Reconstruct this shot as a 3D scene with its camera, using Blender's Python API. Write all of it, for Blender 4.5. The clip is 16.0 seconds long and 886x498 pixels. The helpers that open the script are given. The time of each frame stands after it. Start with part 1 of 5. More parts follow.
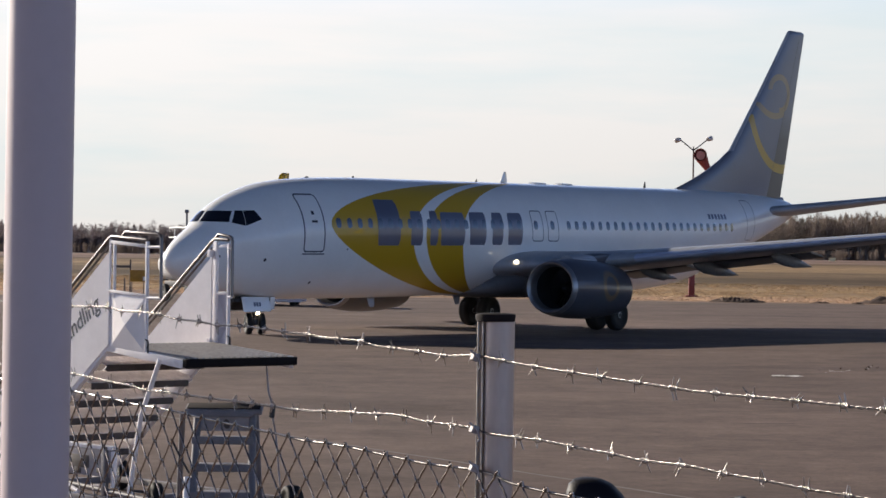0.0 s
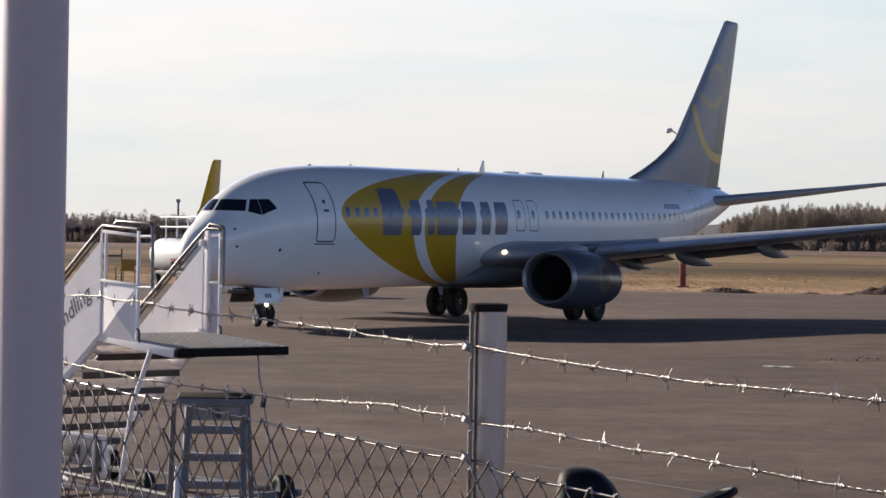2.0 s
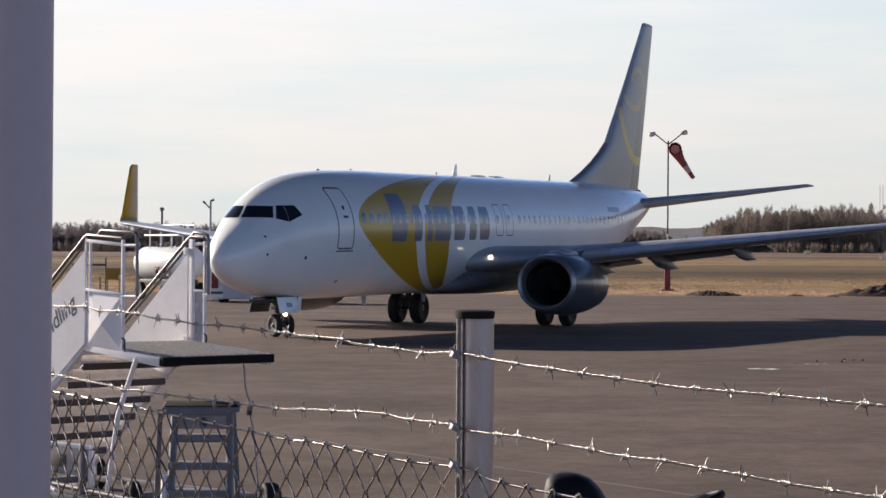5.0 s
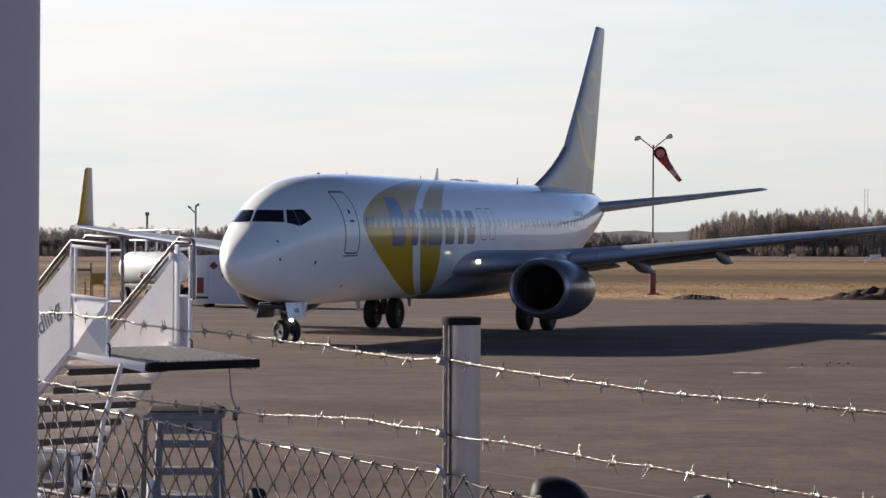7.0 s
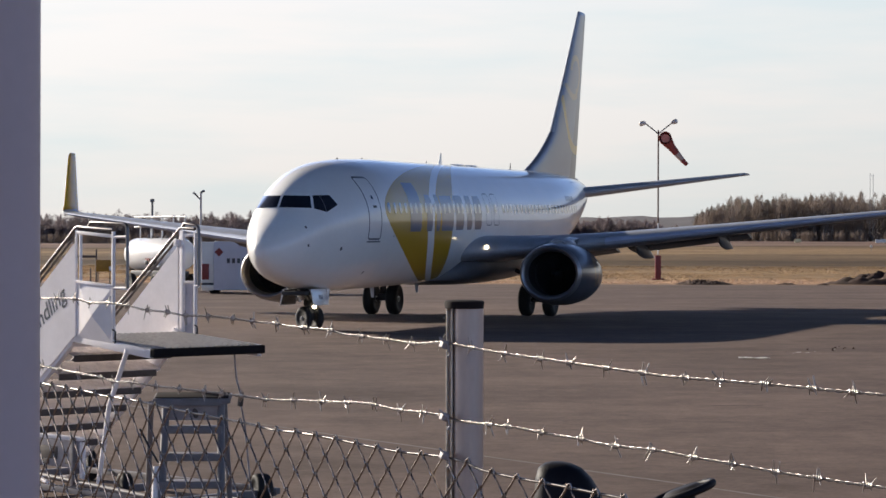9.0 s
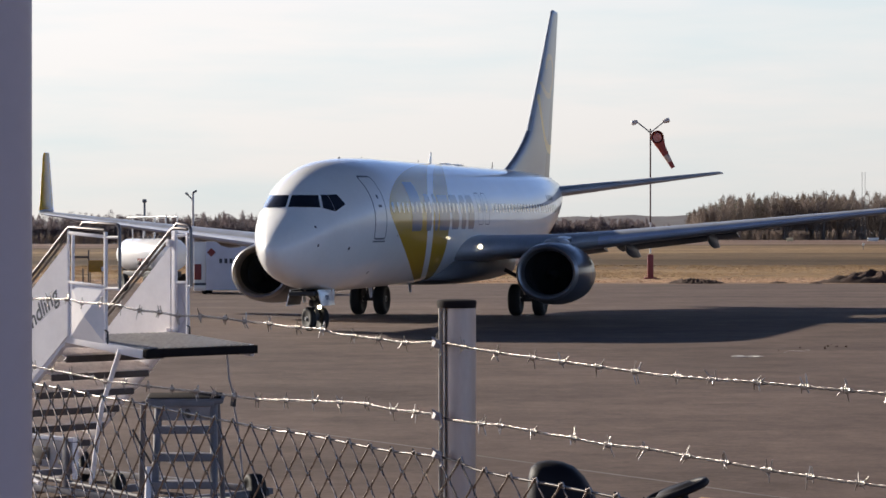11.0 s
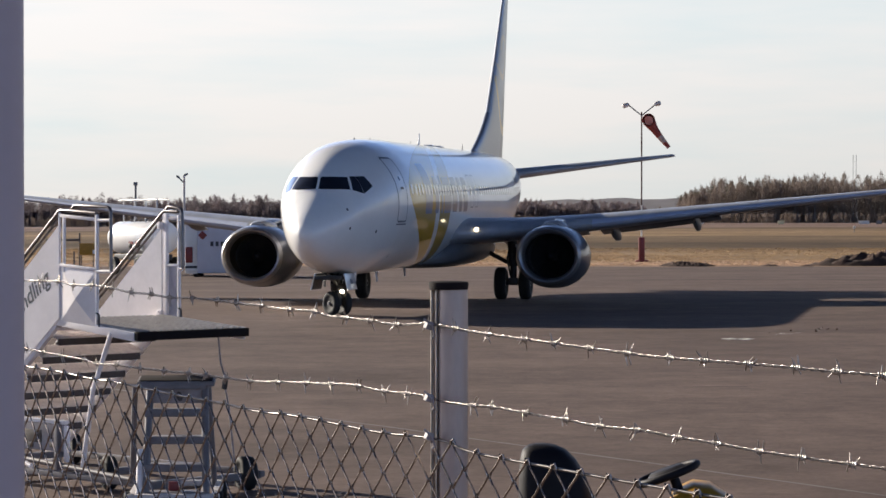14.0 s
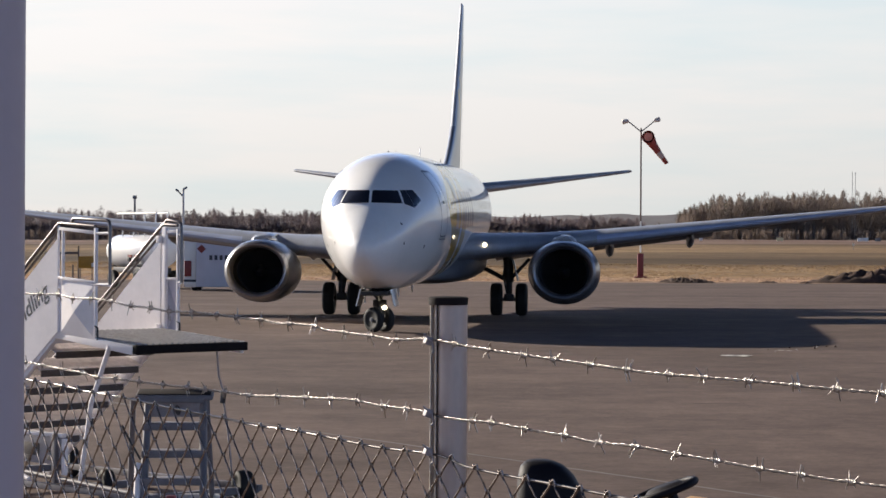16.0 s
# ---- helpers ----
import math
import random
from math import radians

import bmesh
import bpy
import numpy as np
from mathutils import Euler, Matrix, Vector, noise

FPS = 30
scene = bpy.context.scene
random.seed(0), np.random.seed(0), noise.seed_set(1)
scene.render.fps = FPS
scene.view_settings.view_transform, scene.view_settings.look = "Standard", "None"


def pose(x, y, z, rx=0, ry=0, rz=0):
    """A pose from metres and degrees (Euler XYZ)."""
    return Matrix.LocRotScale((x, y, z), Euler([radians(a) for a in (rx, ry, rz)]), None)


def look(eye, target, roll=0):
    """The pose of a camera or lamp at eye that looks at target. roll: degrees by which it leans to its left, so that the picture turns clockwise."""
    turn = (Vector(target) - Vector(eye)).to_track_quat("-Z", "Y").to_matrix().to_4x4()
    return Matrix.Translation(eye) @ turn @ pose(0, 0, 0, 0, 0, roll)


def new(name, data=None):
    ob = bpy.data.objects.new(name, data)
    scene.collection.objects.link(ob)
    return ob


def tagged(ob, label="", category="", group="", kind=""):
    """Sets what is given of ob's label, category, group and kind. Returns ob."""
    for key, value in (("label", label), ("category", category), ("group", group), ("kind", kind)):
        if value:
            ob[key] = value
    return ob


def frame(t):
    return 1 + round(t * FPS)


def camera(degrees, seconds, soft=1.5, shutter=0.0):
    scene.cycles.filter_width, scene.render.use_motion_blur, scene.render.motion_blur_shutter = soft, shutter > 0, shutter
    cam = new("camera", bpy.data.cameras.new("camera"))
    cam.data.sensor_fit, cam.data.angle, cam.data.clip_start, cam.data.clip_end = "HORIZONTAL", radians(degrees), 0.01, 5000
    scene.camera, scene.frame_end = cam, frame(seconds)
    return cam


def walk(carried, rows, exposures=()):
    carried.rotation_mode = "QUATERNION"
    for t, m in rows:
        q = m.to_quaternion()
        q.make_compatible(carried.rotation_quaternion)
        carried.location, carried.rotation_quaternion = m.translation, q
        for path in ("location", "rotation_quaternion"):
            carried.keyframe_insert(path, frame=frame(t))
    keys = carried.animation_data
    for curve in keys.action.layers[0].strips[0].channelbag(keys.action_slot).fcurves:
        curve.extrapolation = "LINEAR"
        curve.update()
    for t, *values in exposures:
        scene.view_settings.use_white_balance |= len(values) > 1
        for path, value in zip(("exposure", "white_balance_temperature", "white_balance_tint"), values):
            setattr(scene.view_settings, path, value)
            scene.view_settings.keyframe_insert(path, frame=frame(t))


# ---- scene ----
# camera: held by hand beside a post, turning a little
CAMERA = [  # seconds, x, z, yaw, pitch, roll
    (0, 0.0038, 2.4511, 2.030, 0.269, -0.851),
    (0.5, 0.0021, 2.4514, 1.985, 0.240, -0.900),
    (1, 0.0016, 2.4511, 1.921, 0.146, -0.976),
    (1.5, 0.0009, 2.4506, 1.867, 0.048, -0.971),
    (2, 0.0019, 2.4507, 1.818, 0.027, -0.966),
    (2.5, 0.0015, 2.4497, 1.771, 0.044, -0.945),
    (3, 0.0013, 2.4505, 1.751, 0.060, -0.886),
    (3.5, 0.0004, 2.4508, 1.746, 0.136, -0.759),
    (4, -0.0004, 2.4546, 1.780, 0.222, -0.611),
    (4.2, -0.0005, 2.4529, 1.799, 0.200, -0.560),
    (6.3, -0.0031, 2.4568, 0.783, 0.163, -0.200),
    (6.5, -0.0027, 2.4571, 0.828, 0.232, -0.217),
    (7, -0.0034, 2.4575, 1.072, 0.277, -0.299),
    (7.5, -0.0027, 2.4575, 1.211, 0.260, -0.294),
    (8, -0.0010, 2.4559, 1.209, 0.221, -0.260),
    (8.5, 0.0006, 2.4546, 1.182, 0.105, -0.167),
    (9, 0.0011, 2.4540, 1.203, -0.072, -0.148),
    (11.5, 0.0015, 2.4537, 0.934, -0.091, 0.073),
    (12, 0.0013, 2.4529, 0.844, -0.163, 0.105),
    (12.5, 0.0002, 2.4534, 0.774, -0.256, 0.089),
    (13, -0.0005, 2.4527, 0.738, -0.374, 0.083),
    (13.5, 0.0008, 2.4519, 0.761, -0.443, 0.028),
    (14, 0.0003, 2.4516, 0.801, -0.503, 0.022),
    (14.5, -0.0006, 2.4511, 0.832, -0.510, -0.058),
    (15, -0.0003, 2.4521, 0.870, -0.446, -0.124),
    (15.5, -0.0007, 2.4533, 0.861, -0.296, -0.213),
    (16, -0.0016, 2.4521, 0.775, -0.133, -0.296),
]
cam = camera(21.557, 16.0, soft=1.55)
walk(cam, [(t, pose(x, 0, z, 90 + p, r, y)) for t, x, z, y, p, r in CAMERA], exposures=[(0, 0.6), (16, 0.6)])

# ---- light: low afternoon sun from the far side, thin white cloud ----
SUN_FROM = Vector((-0.750, 0.566, 0.342)).normalized()
world = bpy.data.worlds.new("sky")
scene.world = world
world.use_nodes = True
wn, wl = world.node_tree.nodes, world.node_tree.links
wn.clear()
sky = wn.new("ShaderNodeTexSky")
sky.sky_type, sky.sun_disc = "NISHITA", False
sky.sun_elevation = math.asin(SUN_FROM.z)
sky.sun_rotation = math.atan2(SUN_FROM.x, SUN_FROM.y)
sky.air_density, sky.dust_density, sky.ozone_density = 1.0, 1.5, 1.0
wcoord = wn.new("ShaderNodeTexCoord")
wmap = wn.new("ShaderNodeMapping")
wmap.inputs["Scale"].default_value = (2.2, 2.2, 17.0)
wnoise = wn.new("ShaderNodeTexNoise")
wnoise.inputs["Scale"].default_value, wnoise.inputs["Detail"].default_value, wnoise.inputs["Roughness"].default_value = 1.6, 6.0, 0.55
wramp = wn.new("ShaderNodeValToRGB")
wramp.color_ramp.elements[0].position, wramp.color_ramp.elements[0].color = 0.38, (5.1, 5.5, 5.52, 1)
wramp.color_ramp.elements[1].position, wramp.color_ramp.elements[1].color = 0.58, (6.1, 5.85, 5.65, 1)
# thin bright veil over the horizon, clear blue overhead
wsep = wn.new("ShaderNodeSeparateXYZ")
wveil = wn.new("ShaderNodeMapRange")
wveil.interpolation_type = "SMOOTHSTEP"
for key, value in (("From Min", 0.095), ("From Max", 0.195), ("To Min", 0.96), ("To Max", 0.0)):
    wveil.inputs[key].default_value = value
wmix = wn.new("ShaderNodeMix")
wmix.data_type = "RGBA"
wback = wn.new("ShaderNodeBackground")
wback.inputs["Strength"].default_value = 0.1
wout = wn.new("ShaderNodeOutputWorld")
wl.new(wcoord.outputs["Generated"], wmap.inputs["Vector"])
wl.new(wcoord.outputs["Generated"], wsep.inputs[0])
wl.new(wsep.outputs["Z"], wveil.inputs["Value"])
# the cloud bank lies towards the sun; the sky behind is clear blue
wfront = wn.new("ShaderNodeMapRange")
wfront.interpolation_type = "SMOOTHSTEP"
for key, value in (("From Min", -0.6), ("From Max", 0.3), ("To Min", 0.25), ("To Max", 1.0)):
    wfront.inputs[key].default_value = value
wbank = wn.new("ShaderNodeMath")
wbank.operation = "MULTIPLY"
wl.new(wsep.outputs["Y"], wfront.inputs["Value"])
wl.new(wveil.outputs[0], wbank.inputs[0])
wl.new(wfront.outputs[0], wbank.inputs[1])
wl.new(wbank.outputs[0], wmix.inputs[0])
wl.new(wmap.outputs["Vector"], wnoise.inputs["Vector"])
wl.new(wnoise.outputs["Fac"], wramp.inputs["Fac"])
wdim = wn.new("ShaderNodeMix")
wdim.data_type, wdim.blend_type = "RGBA", "MULTIPLY"
wdim.inputs[0].default_value = 1.0
# hazy and bright low down, deep blue overhead
wdeep = wn.new("ShaderNodeValToRGB")
wdeep.color_ramp.elements[0].position, wdeep.color_ramp.elements[0].color = 0.12, (1.10, 1.32, 2.0, 1)
wdeep.color_ramp.elements[1].position, wdeep.color_ramp.elements[1].color = 0.42, (0.09, 0.108, 0.172, 1)
wl.new(wsep.outputs["Z"], wdeep.inputs["Fac"])
wl.new(wdeep.outputs["Color"], wdim.inputs[7])
wl.new(sky.outputs["Color"], wdim.inputs[6])
wl.new(wdim.outputs[2], wmix.inputs[6])
# the veil is brighter towards the sun and dims a little at the very horizon
wside = wn.new("ShaderNodeMath")
wside.operation = "MULTIPLY_ADD"
wside.inputs[1].default_value, wside.inputs[2].default_value = -0.22, 1.0
wlow = wn.new("ShaderNodeMapRange")
for key, value in (("From Min", 0.0), ("From Max", 0.09), ("To Min", 0.86), ("To Max", 1.01)):
    wlow.inputs[key].default_value = value
wboth = wn.new("ShaderNodeMath")
wboth.operation = "MULTIPLY"
wglow = wn.new("ShaderNodeVectorMath")
wglow.operation = "SCALE"
wl.new(wsep.outputs["X"], wside.inputs[0])
wl.new(wsep.outputs["Z"], wlow.inputs["Value"])
wl.new(wside.outputs[0], wboth.inputs[0])
wl.new(wlow.outputs[0], wboth.inputs[1])
wl.new(wramp.outputs["Color"], wglow.inputs[0])
wl.new(wboth.outputs[0], wglow.inputs["Scale"])
wl.new(wglow.outputs[0], wmix.inputs[7])
wl.new(wmix.outputs[2], wback.inputs["Color"])
wl.new(wback.outputs["Background"], wout.inputs["Surface"])
sun = new("sun", bpy.data.lights.new("sun", "SUN"))
sun.data.energy, sun.data.angle, sun.data.color = 5.0, radians(0.6), (1.0, 0.90, 0.76)
sun.matrix_world = look(SUN_FROM * 200, (0, 0, 0))


# ---- materials ----
def material(name, color, rough=0.5, metal=0.0, vary=0.12, scale=8.0, fine=60.0, bump=0.0, coat=0.0, stretch=(1, 1, 1), dirt=None, emit=0.0, spec=0.5):
    """A surface with stains at two scales: color, darkened and lightened by vary; dirt is a second colour that the large stains mix in."""
    m = bpy.data.materials.new(name)
    m.use_nodes = True
    n, l = m.node_tree.nodes, m.node_tree.links
    b = n["Principled BSDF"]
    b.inputs["Roughness"].default_value, b.inputs["Metallic"].default_value = rough, metal
    b.inputs["Specular IOR Level"].default_value = spec
    b.inputs["Coat Weight"].default_value, b.inputs["Coat Roughness"].default_value = coat, 0.06
    tc, mp = n.new("ShaderNodeTexCoord"), n.new("ShaderNodeMapping")
    mp.inputs["Scale"].default_value = stretch
    l.new(tc.outputs["Object"], mp.inputs["Vector"])
    big, small = n.new("ShaderNodeTexNoise"), n.new("ShaderNodeTexNoise")
    for t, s, d in ((big, scale, 5.0), (small, fine, 3.0)):
        t.inputs["Scale"].default_value, t.inputs["Detail"].default_value = s, d
        l.new(mp.outputs["Vector"], t.inputs["Vector"])
    add = n.new("ShaderNodeMath")
    add.operation = "MULTIPLY_ADD"
    l.new(small.outputs["Fac"], add.inputs[0])
    add.inputs[1].default_value = 0.4
    l.new(big.outputs["Fac"], add.inputs[2])
    ramp = n.new("ShaderNodeMapRange")
    ramp.inputs["From Min"].default_value, ramp.inputs["From Max"].default_value = 0.45, 0.95
    ramp.inputs["To Min"].default_value, ramp.inputs["To Max"].default_value = 0.0, 1.0
    l.new(add.outputs[0], ramp.inputs["Value"])
    mix = n.new("ShaderNodeMix")
    mix.data_type = "RGBA"
    low = dirt if dirt else tuple(c * (1 - vary) for c in color)
    mix.inputs[6].default_value = (*low, 1)
    mix.inputs[7].default_value = (*[min(1, c * (1 + vary * 0.6)) for c in color], 1)
    l.new(ramp.outputs[0], mix.inputs[0])
    l.new(mix.outputs[2], b.inputs["Base Color"])
    m["mix"] = mix.name
    if bump:
        bp = n.new("ShaderNodeBump")
        bp.inputs["Strength"].default_value, bp.inputs["Distance"].default_value = min(1.0, bump), 0.01
        l.new(small.outputs["Fac"], bp.inputs["Height"])
        l.new(bp.outputs["Normal"], b.inputs["Normal"])
    if emit:
        b.inputs["Emission Color"].default_value, b.inputs["Emission Strength"].default_value = (*color, 1), emit
    return m


WHITE = (0.87, 0.87, 0.87)
YELLOW = (0.56, 0.335, 0.018)
SLATE = (0.105, 0.115, 0.175)
M_WHITE = material("white_aircraft_paint", WHITE, 0.22, vary=0.05, scale=0.7, fine=9, coat=0.6)
M_YELLOW = material("yellow_paint", YELLOW, 0.25, vary=0.08, scale=0.8, fine=9, coat=0.5)
M_SLATE = material("slate_blue_paint", SLATE, 0.34, vary=0.1, scale=0.8, fine=9, coat=0.5)
M_LIGHTGREY = material("light_grey_wing_paint", (0.36, 0.38, 0.43), 0.38, vary=0.16, scale=0.9, fine=8, stretch=(1, 3, 1))
# belly grey is darkened in place of shade and mirrored dark ground
M_BELLY = material("shade_darkened_belly_paint", (0.15, 0.153, 0.17), 0.4, vary=0.2, scale=1.2, fine=10)
# slat metal is tinted blue in place of the sky it mirrors
M_SLAT = material("sky_tinted_slat_metal", (0.44, 0.49, 0.64), 0.62, metal=0.2, vary=0.12, scale=1.5)
M_LIP = material("polished_inlet_lip", (0.34, 0.34, 0.36), 0.42, metal=0.8, vary=0.1, scale=3)
M_NACELLE = material("dark_slate_nacelle_paint", (0.085, 0.089, 0.110), 0.3, vary=0.12, scale=1.5, fine=10, coat=0.3)
M_DARK = material("near_black_recess", (0.02, 0.02, 0.022), 0.6, vary=0.2)
M_FAN = material("dark_fan_blade", (0.035, 0.035, 0.04), 0.4, metal=0.6)
M_EXHAUST = material("heat_stained_nozzle", (0.12, 0.10, 0.09), 0.4, metal=0.8, vary=0.3)
M_TYRE = material("tyre_rubber", (0.012, 0.012, 0.013), 0.75, vary=0.3, scale=10, fine=50, bump=0.2)
M_HUB = material("wheel_hub_metal", (0.35, 0.35, 0.36), 0.4, metal=0.7, vary=0.2)
M_STRUT = material("landing_gear_paint", (0.19, 0.19, 0.20), 0.4, vary=0.25, scale=9, fine=40)
M_STRUTDARK = material("dark_gear_metal", (0.045, 0.045, 0.05), 0.45, metal=0.4, vary=0.3)
M_LINE = material("door_outline_grey", (0.09, 0.10, 0.13), 0.4)
M_WINDOW = material("cabin_window_dark", (0.06, 0.065, 0.09), 0.12, coat=0.8)
M_COCKPIT = material("cockpit_glass_dark", (0.010, 0.011, 0.016), 0.03, vary=0.1, coat=0.7, spec=0.8)
M_LAMP = material("landing_lamp_glow", (1.0, 0.83, 0.55), 0.3, emit=2.4)
M_LAMPDIM = material("nose_taxi_lamp_glow", (1.0, 0.85, 0.6), 0.3, emit=6.0)
M_ASPHALT = material("worn_asphalt", (0.139, 0.101, 0.087), 0.9, vary=0.30, scale=0.22, fine=7, bump=0.3, spec=0.12, stretch=(0.5, 1.0, 1))
M_GRASS = material("dry_winter_grass", (0.265, 0.182, 0.10), 0.9, vary=0.3, scale=0.06, fine=0.9, dirt=(0.13, 0.084, 0.05), stretch=(0.22, 0.6, 1), spec=0.1)


def band_grass(m):
    """Strips of mown, rough and bare grass lie across the field."""
    n, l = m.node_tree.nodes, m.node_tree.links
    tc, sep = n.new("ShaderNodeTexCoord"), n.new("ShaderNodeSeparateXYZ")
    l.new(tc.outputs["Object"], sep.inputs[0])
    mp, ns = n.new("ShaderNodeMapping"), n.new("ShaderNodeTexNoise")
    mp.inputs["Scale"].default_value = (0.012, 0.02, 1)
    ns.inputs["Scale"].default_value, ns.inputs["Detail"].default_value = 1.0, 6.0
    l.new(tc.outputs["Object"], mp.inputs["Vector"]), l.new(mp.outputs["Vector"], ns.inputs["Vector"])
    wob = n.new("ShaderNodeMath")
    wob.operation = "MULTIPLY_ADD"
    l.new(ns.outputs["Fac"], wob.inputs[0])
    wob.inputs[1].default_value = 44.0
    l.new(sep.outputs["Y"], wob.inputs[2])
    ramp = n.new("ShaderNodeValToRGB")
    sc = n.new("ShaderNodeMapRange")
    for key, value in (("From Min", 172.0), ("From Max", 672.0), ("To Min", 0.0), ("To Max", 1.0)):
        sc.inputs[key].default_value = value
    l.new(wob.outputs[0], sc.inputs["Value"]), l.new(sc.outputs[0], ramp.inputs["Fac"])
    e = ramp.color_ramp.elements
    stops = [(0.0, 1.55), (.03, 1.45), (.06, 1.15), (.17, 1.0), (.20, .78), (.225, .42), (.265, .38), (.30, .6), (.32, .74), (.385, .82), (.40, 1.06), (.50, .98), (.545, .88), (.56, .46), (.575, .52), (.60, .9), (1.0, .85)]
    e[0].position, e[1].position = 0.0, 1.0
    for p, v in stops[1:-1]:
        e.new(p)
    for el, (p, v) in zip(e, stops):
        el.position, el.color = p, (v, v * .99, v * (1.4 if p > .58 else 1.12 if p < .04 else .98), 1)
    mul = n.new("ShaderNodeMix")
    mul.data_type, mul.blend_type = "RGBA", "MULTIPLY"
    mul.inputs[0].default_value = 1.0
    l.new(n[m["mix"]].outputs[2], mul.inputs[6]), l.new(ramp.outputs["Color"], mul.inputs[7])
    l.new(mul.outputs[2], n["Principled BSDF"].inputs["Base Color"])


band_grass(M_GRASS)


def speckle(m, amount, *scales):
    """Grit and blotches over a surface's colour."""
    n, l = m.node_tree.nodes, m.node_tree.links
    base = n["Principled BSDF"].inputs["Base Color"]
    tc = n.new("ShaderNodeTexCoord")
    for s in scales:
        ns, mr, mul = n.new("ShaderNodeTexNoise"), n.new("ShaderNodeMapRange"), n.new("ShaderNodeMix")
        ns.inputs["Scale"].default_value, ns.inputs["Detail"].default_value = s, 4.0
        for key, value in (("From Min", 0.3), ("From Max", 0.7), ("To Min", 1 - amount), ("To Max", 1 + amount)):
            mr.inputs[key].default_value = value
        mul.data_type, mul.blend_type = "RGBA", "MULTIPLY"
        mul.inputs[0].default_value = 1.0
        l.new(tc.outputs["Object"], ns.inputs["Vector"]), l.new(ns.outputs["Fac"], mr.inputs["Value"])
        l.new(base.links[0].from_socket, mul.inputs[6]), l.new(mr.outputs[0], mul.inputs[7])
        l.new(mul.outputs[2], base)


def leafy(m):
    """Thin twigs and needles let half of the light through."""
    n, l = m.node_tree.nodes, m.node_tree.links
    b = n["Principled BSDF"]
    tr, mx = n.new("ShaderNodeBsdfTranslucent"), n.new("ShaderNodeMixShader")
    l.new(b.inputs["Base Color"].links[0].from_socket, tr.inputs["Color"])
    mx.inputs[0].default_value = 0.5
    l.new(b.outputs[0], mx.inputs[1]), l.new(tr.outputs[0], mx.inputs[2])
    l.new(mx.outputs[0], n["Material Output"].inputs["Surface"])


speckle(M_ASPHALT, 0.16, 0.9, 14.0, 55.0)
speckle(M_ASPHALT, 0.12, 0.3, 3.2)
speckle(M_GRASS, 0.22, 0.25, 1.4)
M_DIRT = material("dark_earth", (0.062, 0.033, 0.024), 0.95, vary=0.5, scale=0.8, fine=5, bump=0.8)
M_PAINTMARK = material("flaking_white_road_paint", (0.80, 0.78, 0.74), 0.7, vary=0.3, scale=4)
M_FAINT = material("faint_worn_line", (0.18, 0.155, 0.145), 0.8, vary=0.2, scale=3)
M_GALV = material("galvanised_steel_wire", (0.20, 0.183, 0.172), 0.30, metal=1.0, vary=0.5, scale=40, fine=200)
M_BARB = material("weathered_barb_wire", (0.40, 0.36, 0.335), 0.34, metal=0.9, vary=0.5, scale=60, fine=300)
M_NET = material("weathered_netting_wire", (0.36, 0.305, 0.275), 0.27, metal=0.95, vary=0.3, scale=30, fine=150)
M_POST = material("galvanised_steel_post", (0.54, 0.45, 0.415), 0.38, metal=0.35, vary=0.16, scale=14, fine=120, stretch=(1, 1, 0.25))
# paler steel for the post's lips in place of sun on their edges
M_LITLIP = material("sunlit_lip_steel", (0.60, 0.53, 0.45), 0.45, metal=0.2, vary=0.3, scale=60)
M_CAP = material("black_plastic_cap", (0.016, 0.012, 0.013), 0.8, vary=0.2, scale=30, spec=0.15)
M_POLE = material("pale_grey_painted_pole", (0.56, 0.465, 0.485), 0.5, vary=0.06, scale=4, fine=60)
M_STAIRWHITE = material("white_stair_panel", (0.90, 0.845, 0.84), 0.4, vary=0.08, scale=3, fine=20)
M_ALU = material("aluminium_tube", (0.17, 0.15, 0.145), 0.32, metal=0.75, vary=0.12, scale=10)
M_DECK = material("worn_deck_grating", (0.36, 0.34, 0.335), 0.5, metal=0.2, vary=0.25, scale=14)
# treads are coloured paler than the deck in place of sun on them
M_TREAD = material("sunlit_tread_grating", (0.86, 0.80, 0.78), 0.6, vary=0.2, scale=14)
M_GRATE = material("grating_grey", (0.62, 0.58, 0.57), 0.55, metal=0.1, vary=0.2, scale=14)
M_RUBBER = material("black_rubber_bumper", (0.012, 0.010, 0.011), 0.8, vary=0.3, scale=14, spec=0.15)
M_UNDER = material("dark_brown_step_edge", (0.085, 0.068, 0.062), 0.7, vary=0.25, scale=12)
M_LETTER = material("dark_grey_lettering", (0.045, 0.045, 0.06), 0.5)
M_LADDER = material("pale_blue_grey_paint", (0.18, 0.165, 0.175), 0.5, vary=0.25, scale=8)
M_RED = material("red_paint", (0.20, 0.022, 0.02), 0.45, vary=0.15, scale=5)
M_SOCKRED = material("faded_red_cloth", (0.30, 0.058, 0.048), 0.8, vary=0.15, scale=3)
# mast red is darkened in its colour for standing against the light
M_MASTDARK = material("backlit_red_mast_paint", (0.07, 0.022, 0.02), 0.6, vary=0.3, scale=4)
M_SOCKWHITE = material("faded_pale_red_cloth", (0.52, 0.40, 0.36), 0.8, vary=0.1, scale=3)
M_SOCKMOUTH = material("backlit_pink_cloth", (0.74, 0.30, 0.24), 0.8, vary=0.15, scale=3)
M_TANK = material("white_tank_paint", (0.78, 0.77, 0.75), 0.35, vary=0.08, scale=1.5)
M_BRIGHTTANK = material("gloss_white_tank_paint", (0.90, 0.89, 0.88), 0.3, vary=0.05, scale=1.5, coat=0.5)
M_PLATE = material("dirty_grey_frame_paint", (0.36, 0.325, 0.335), 0.6, vary=0.3, scale=6, fine=30)
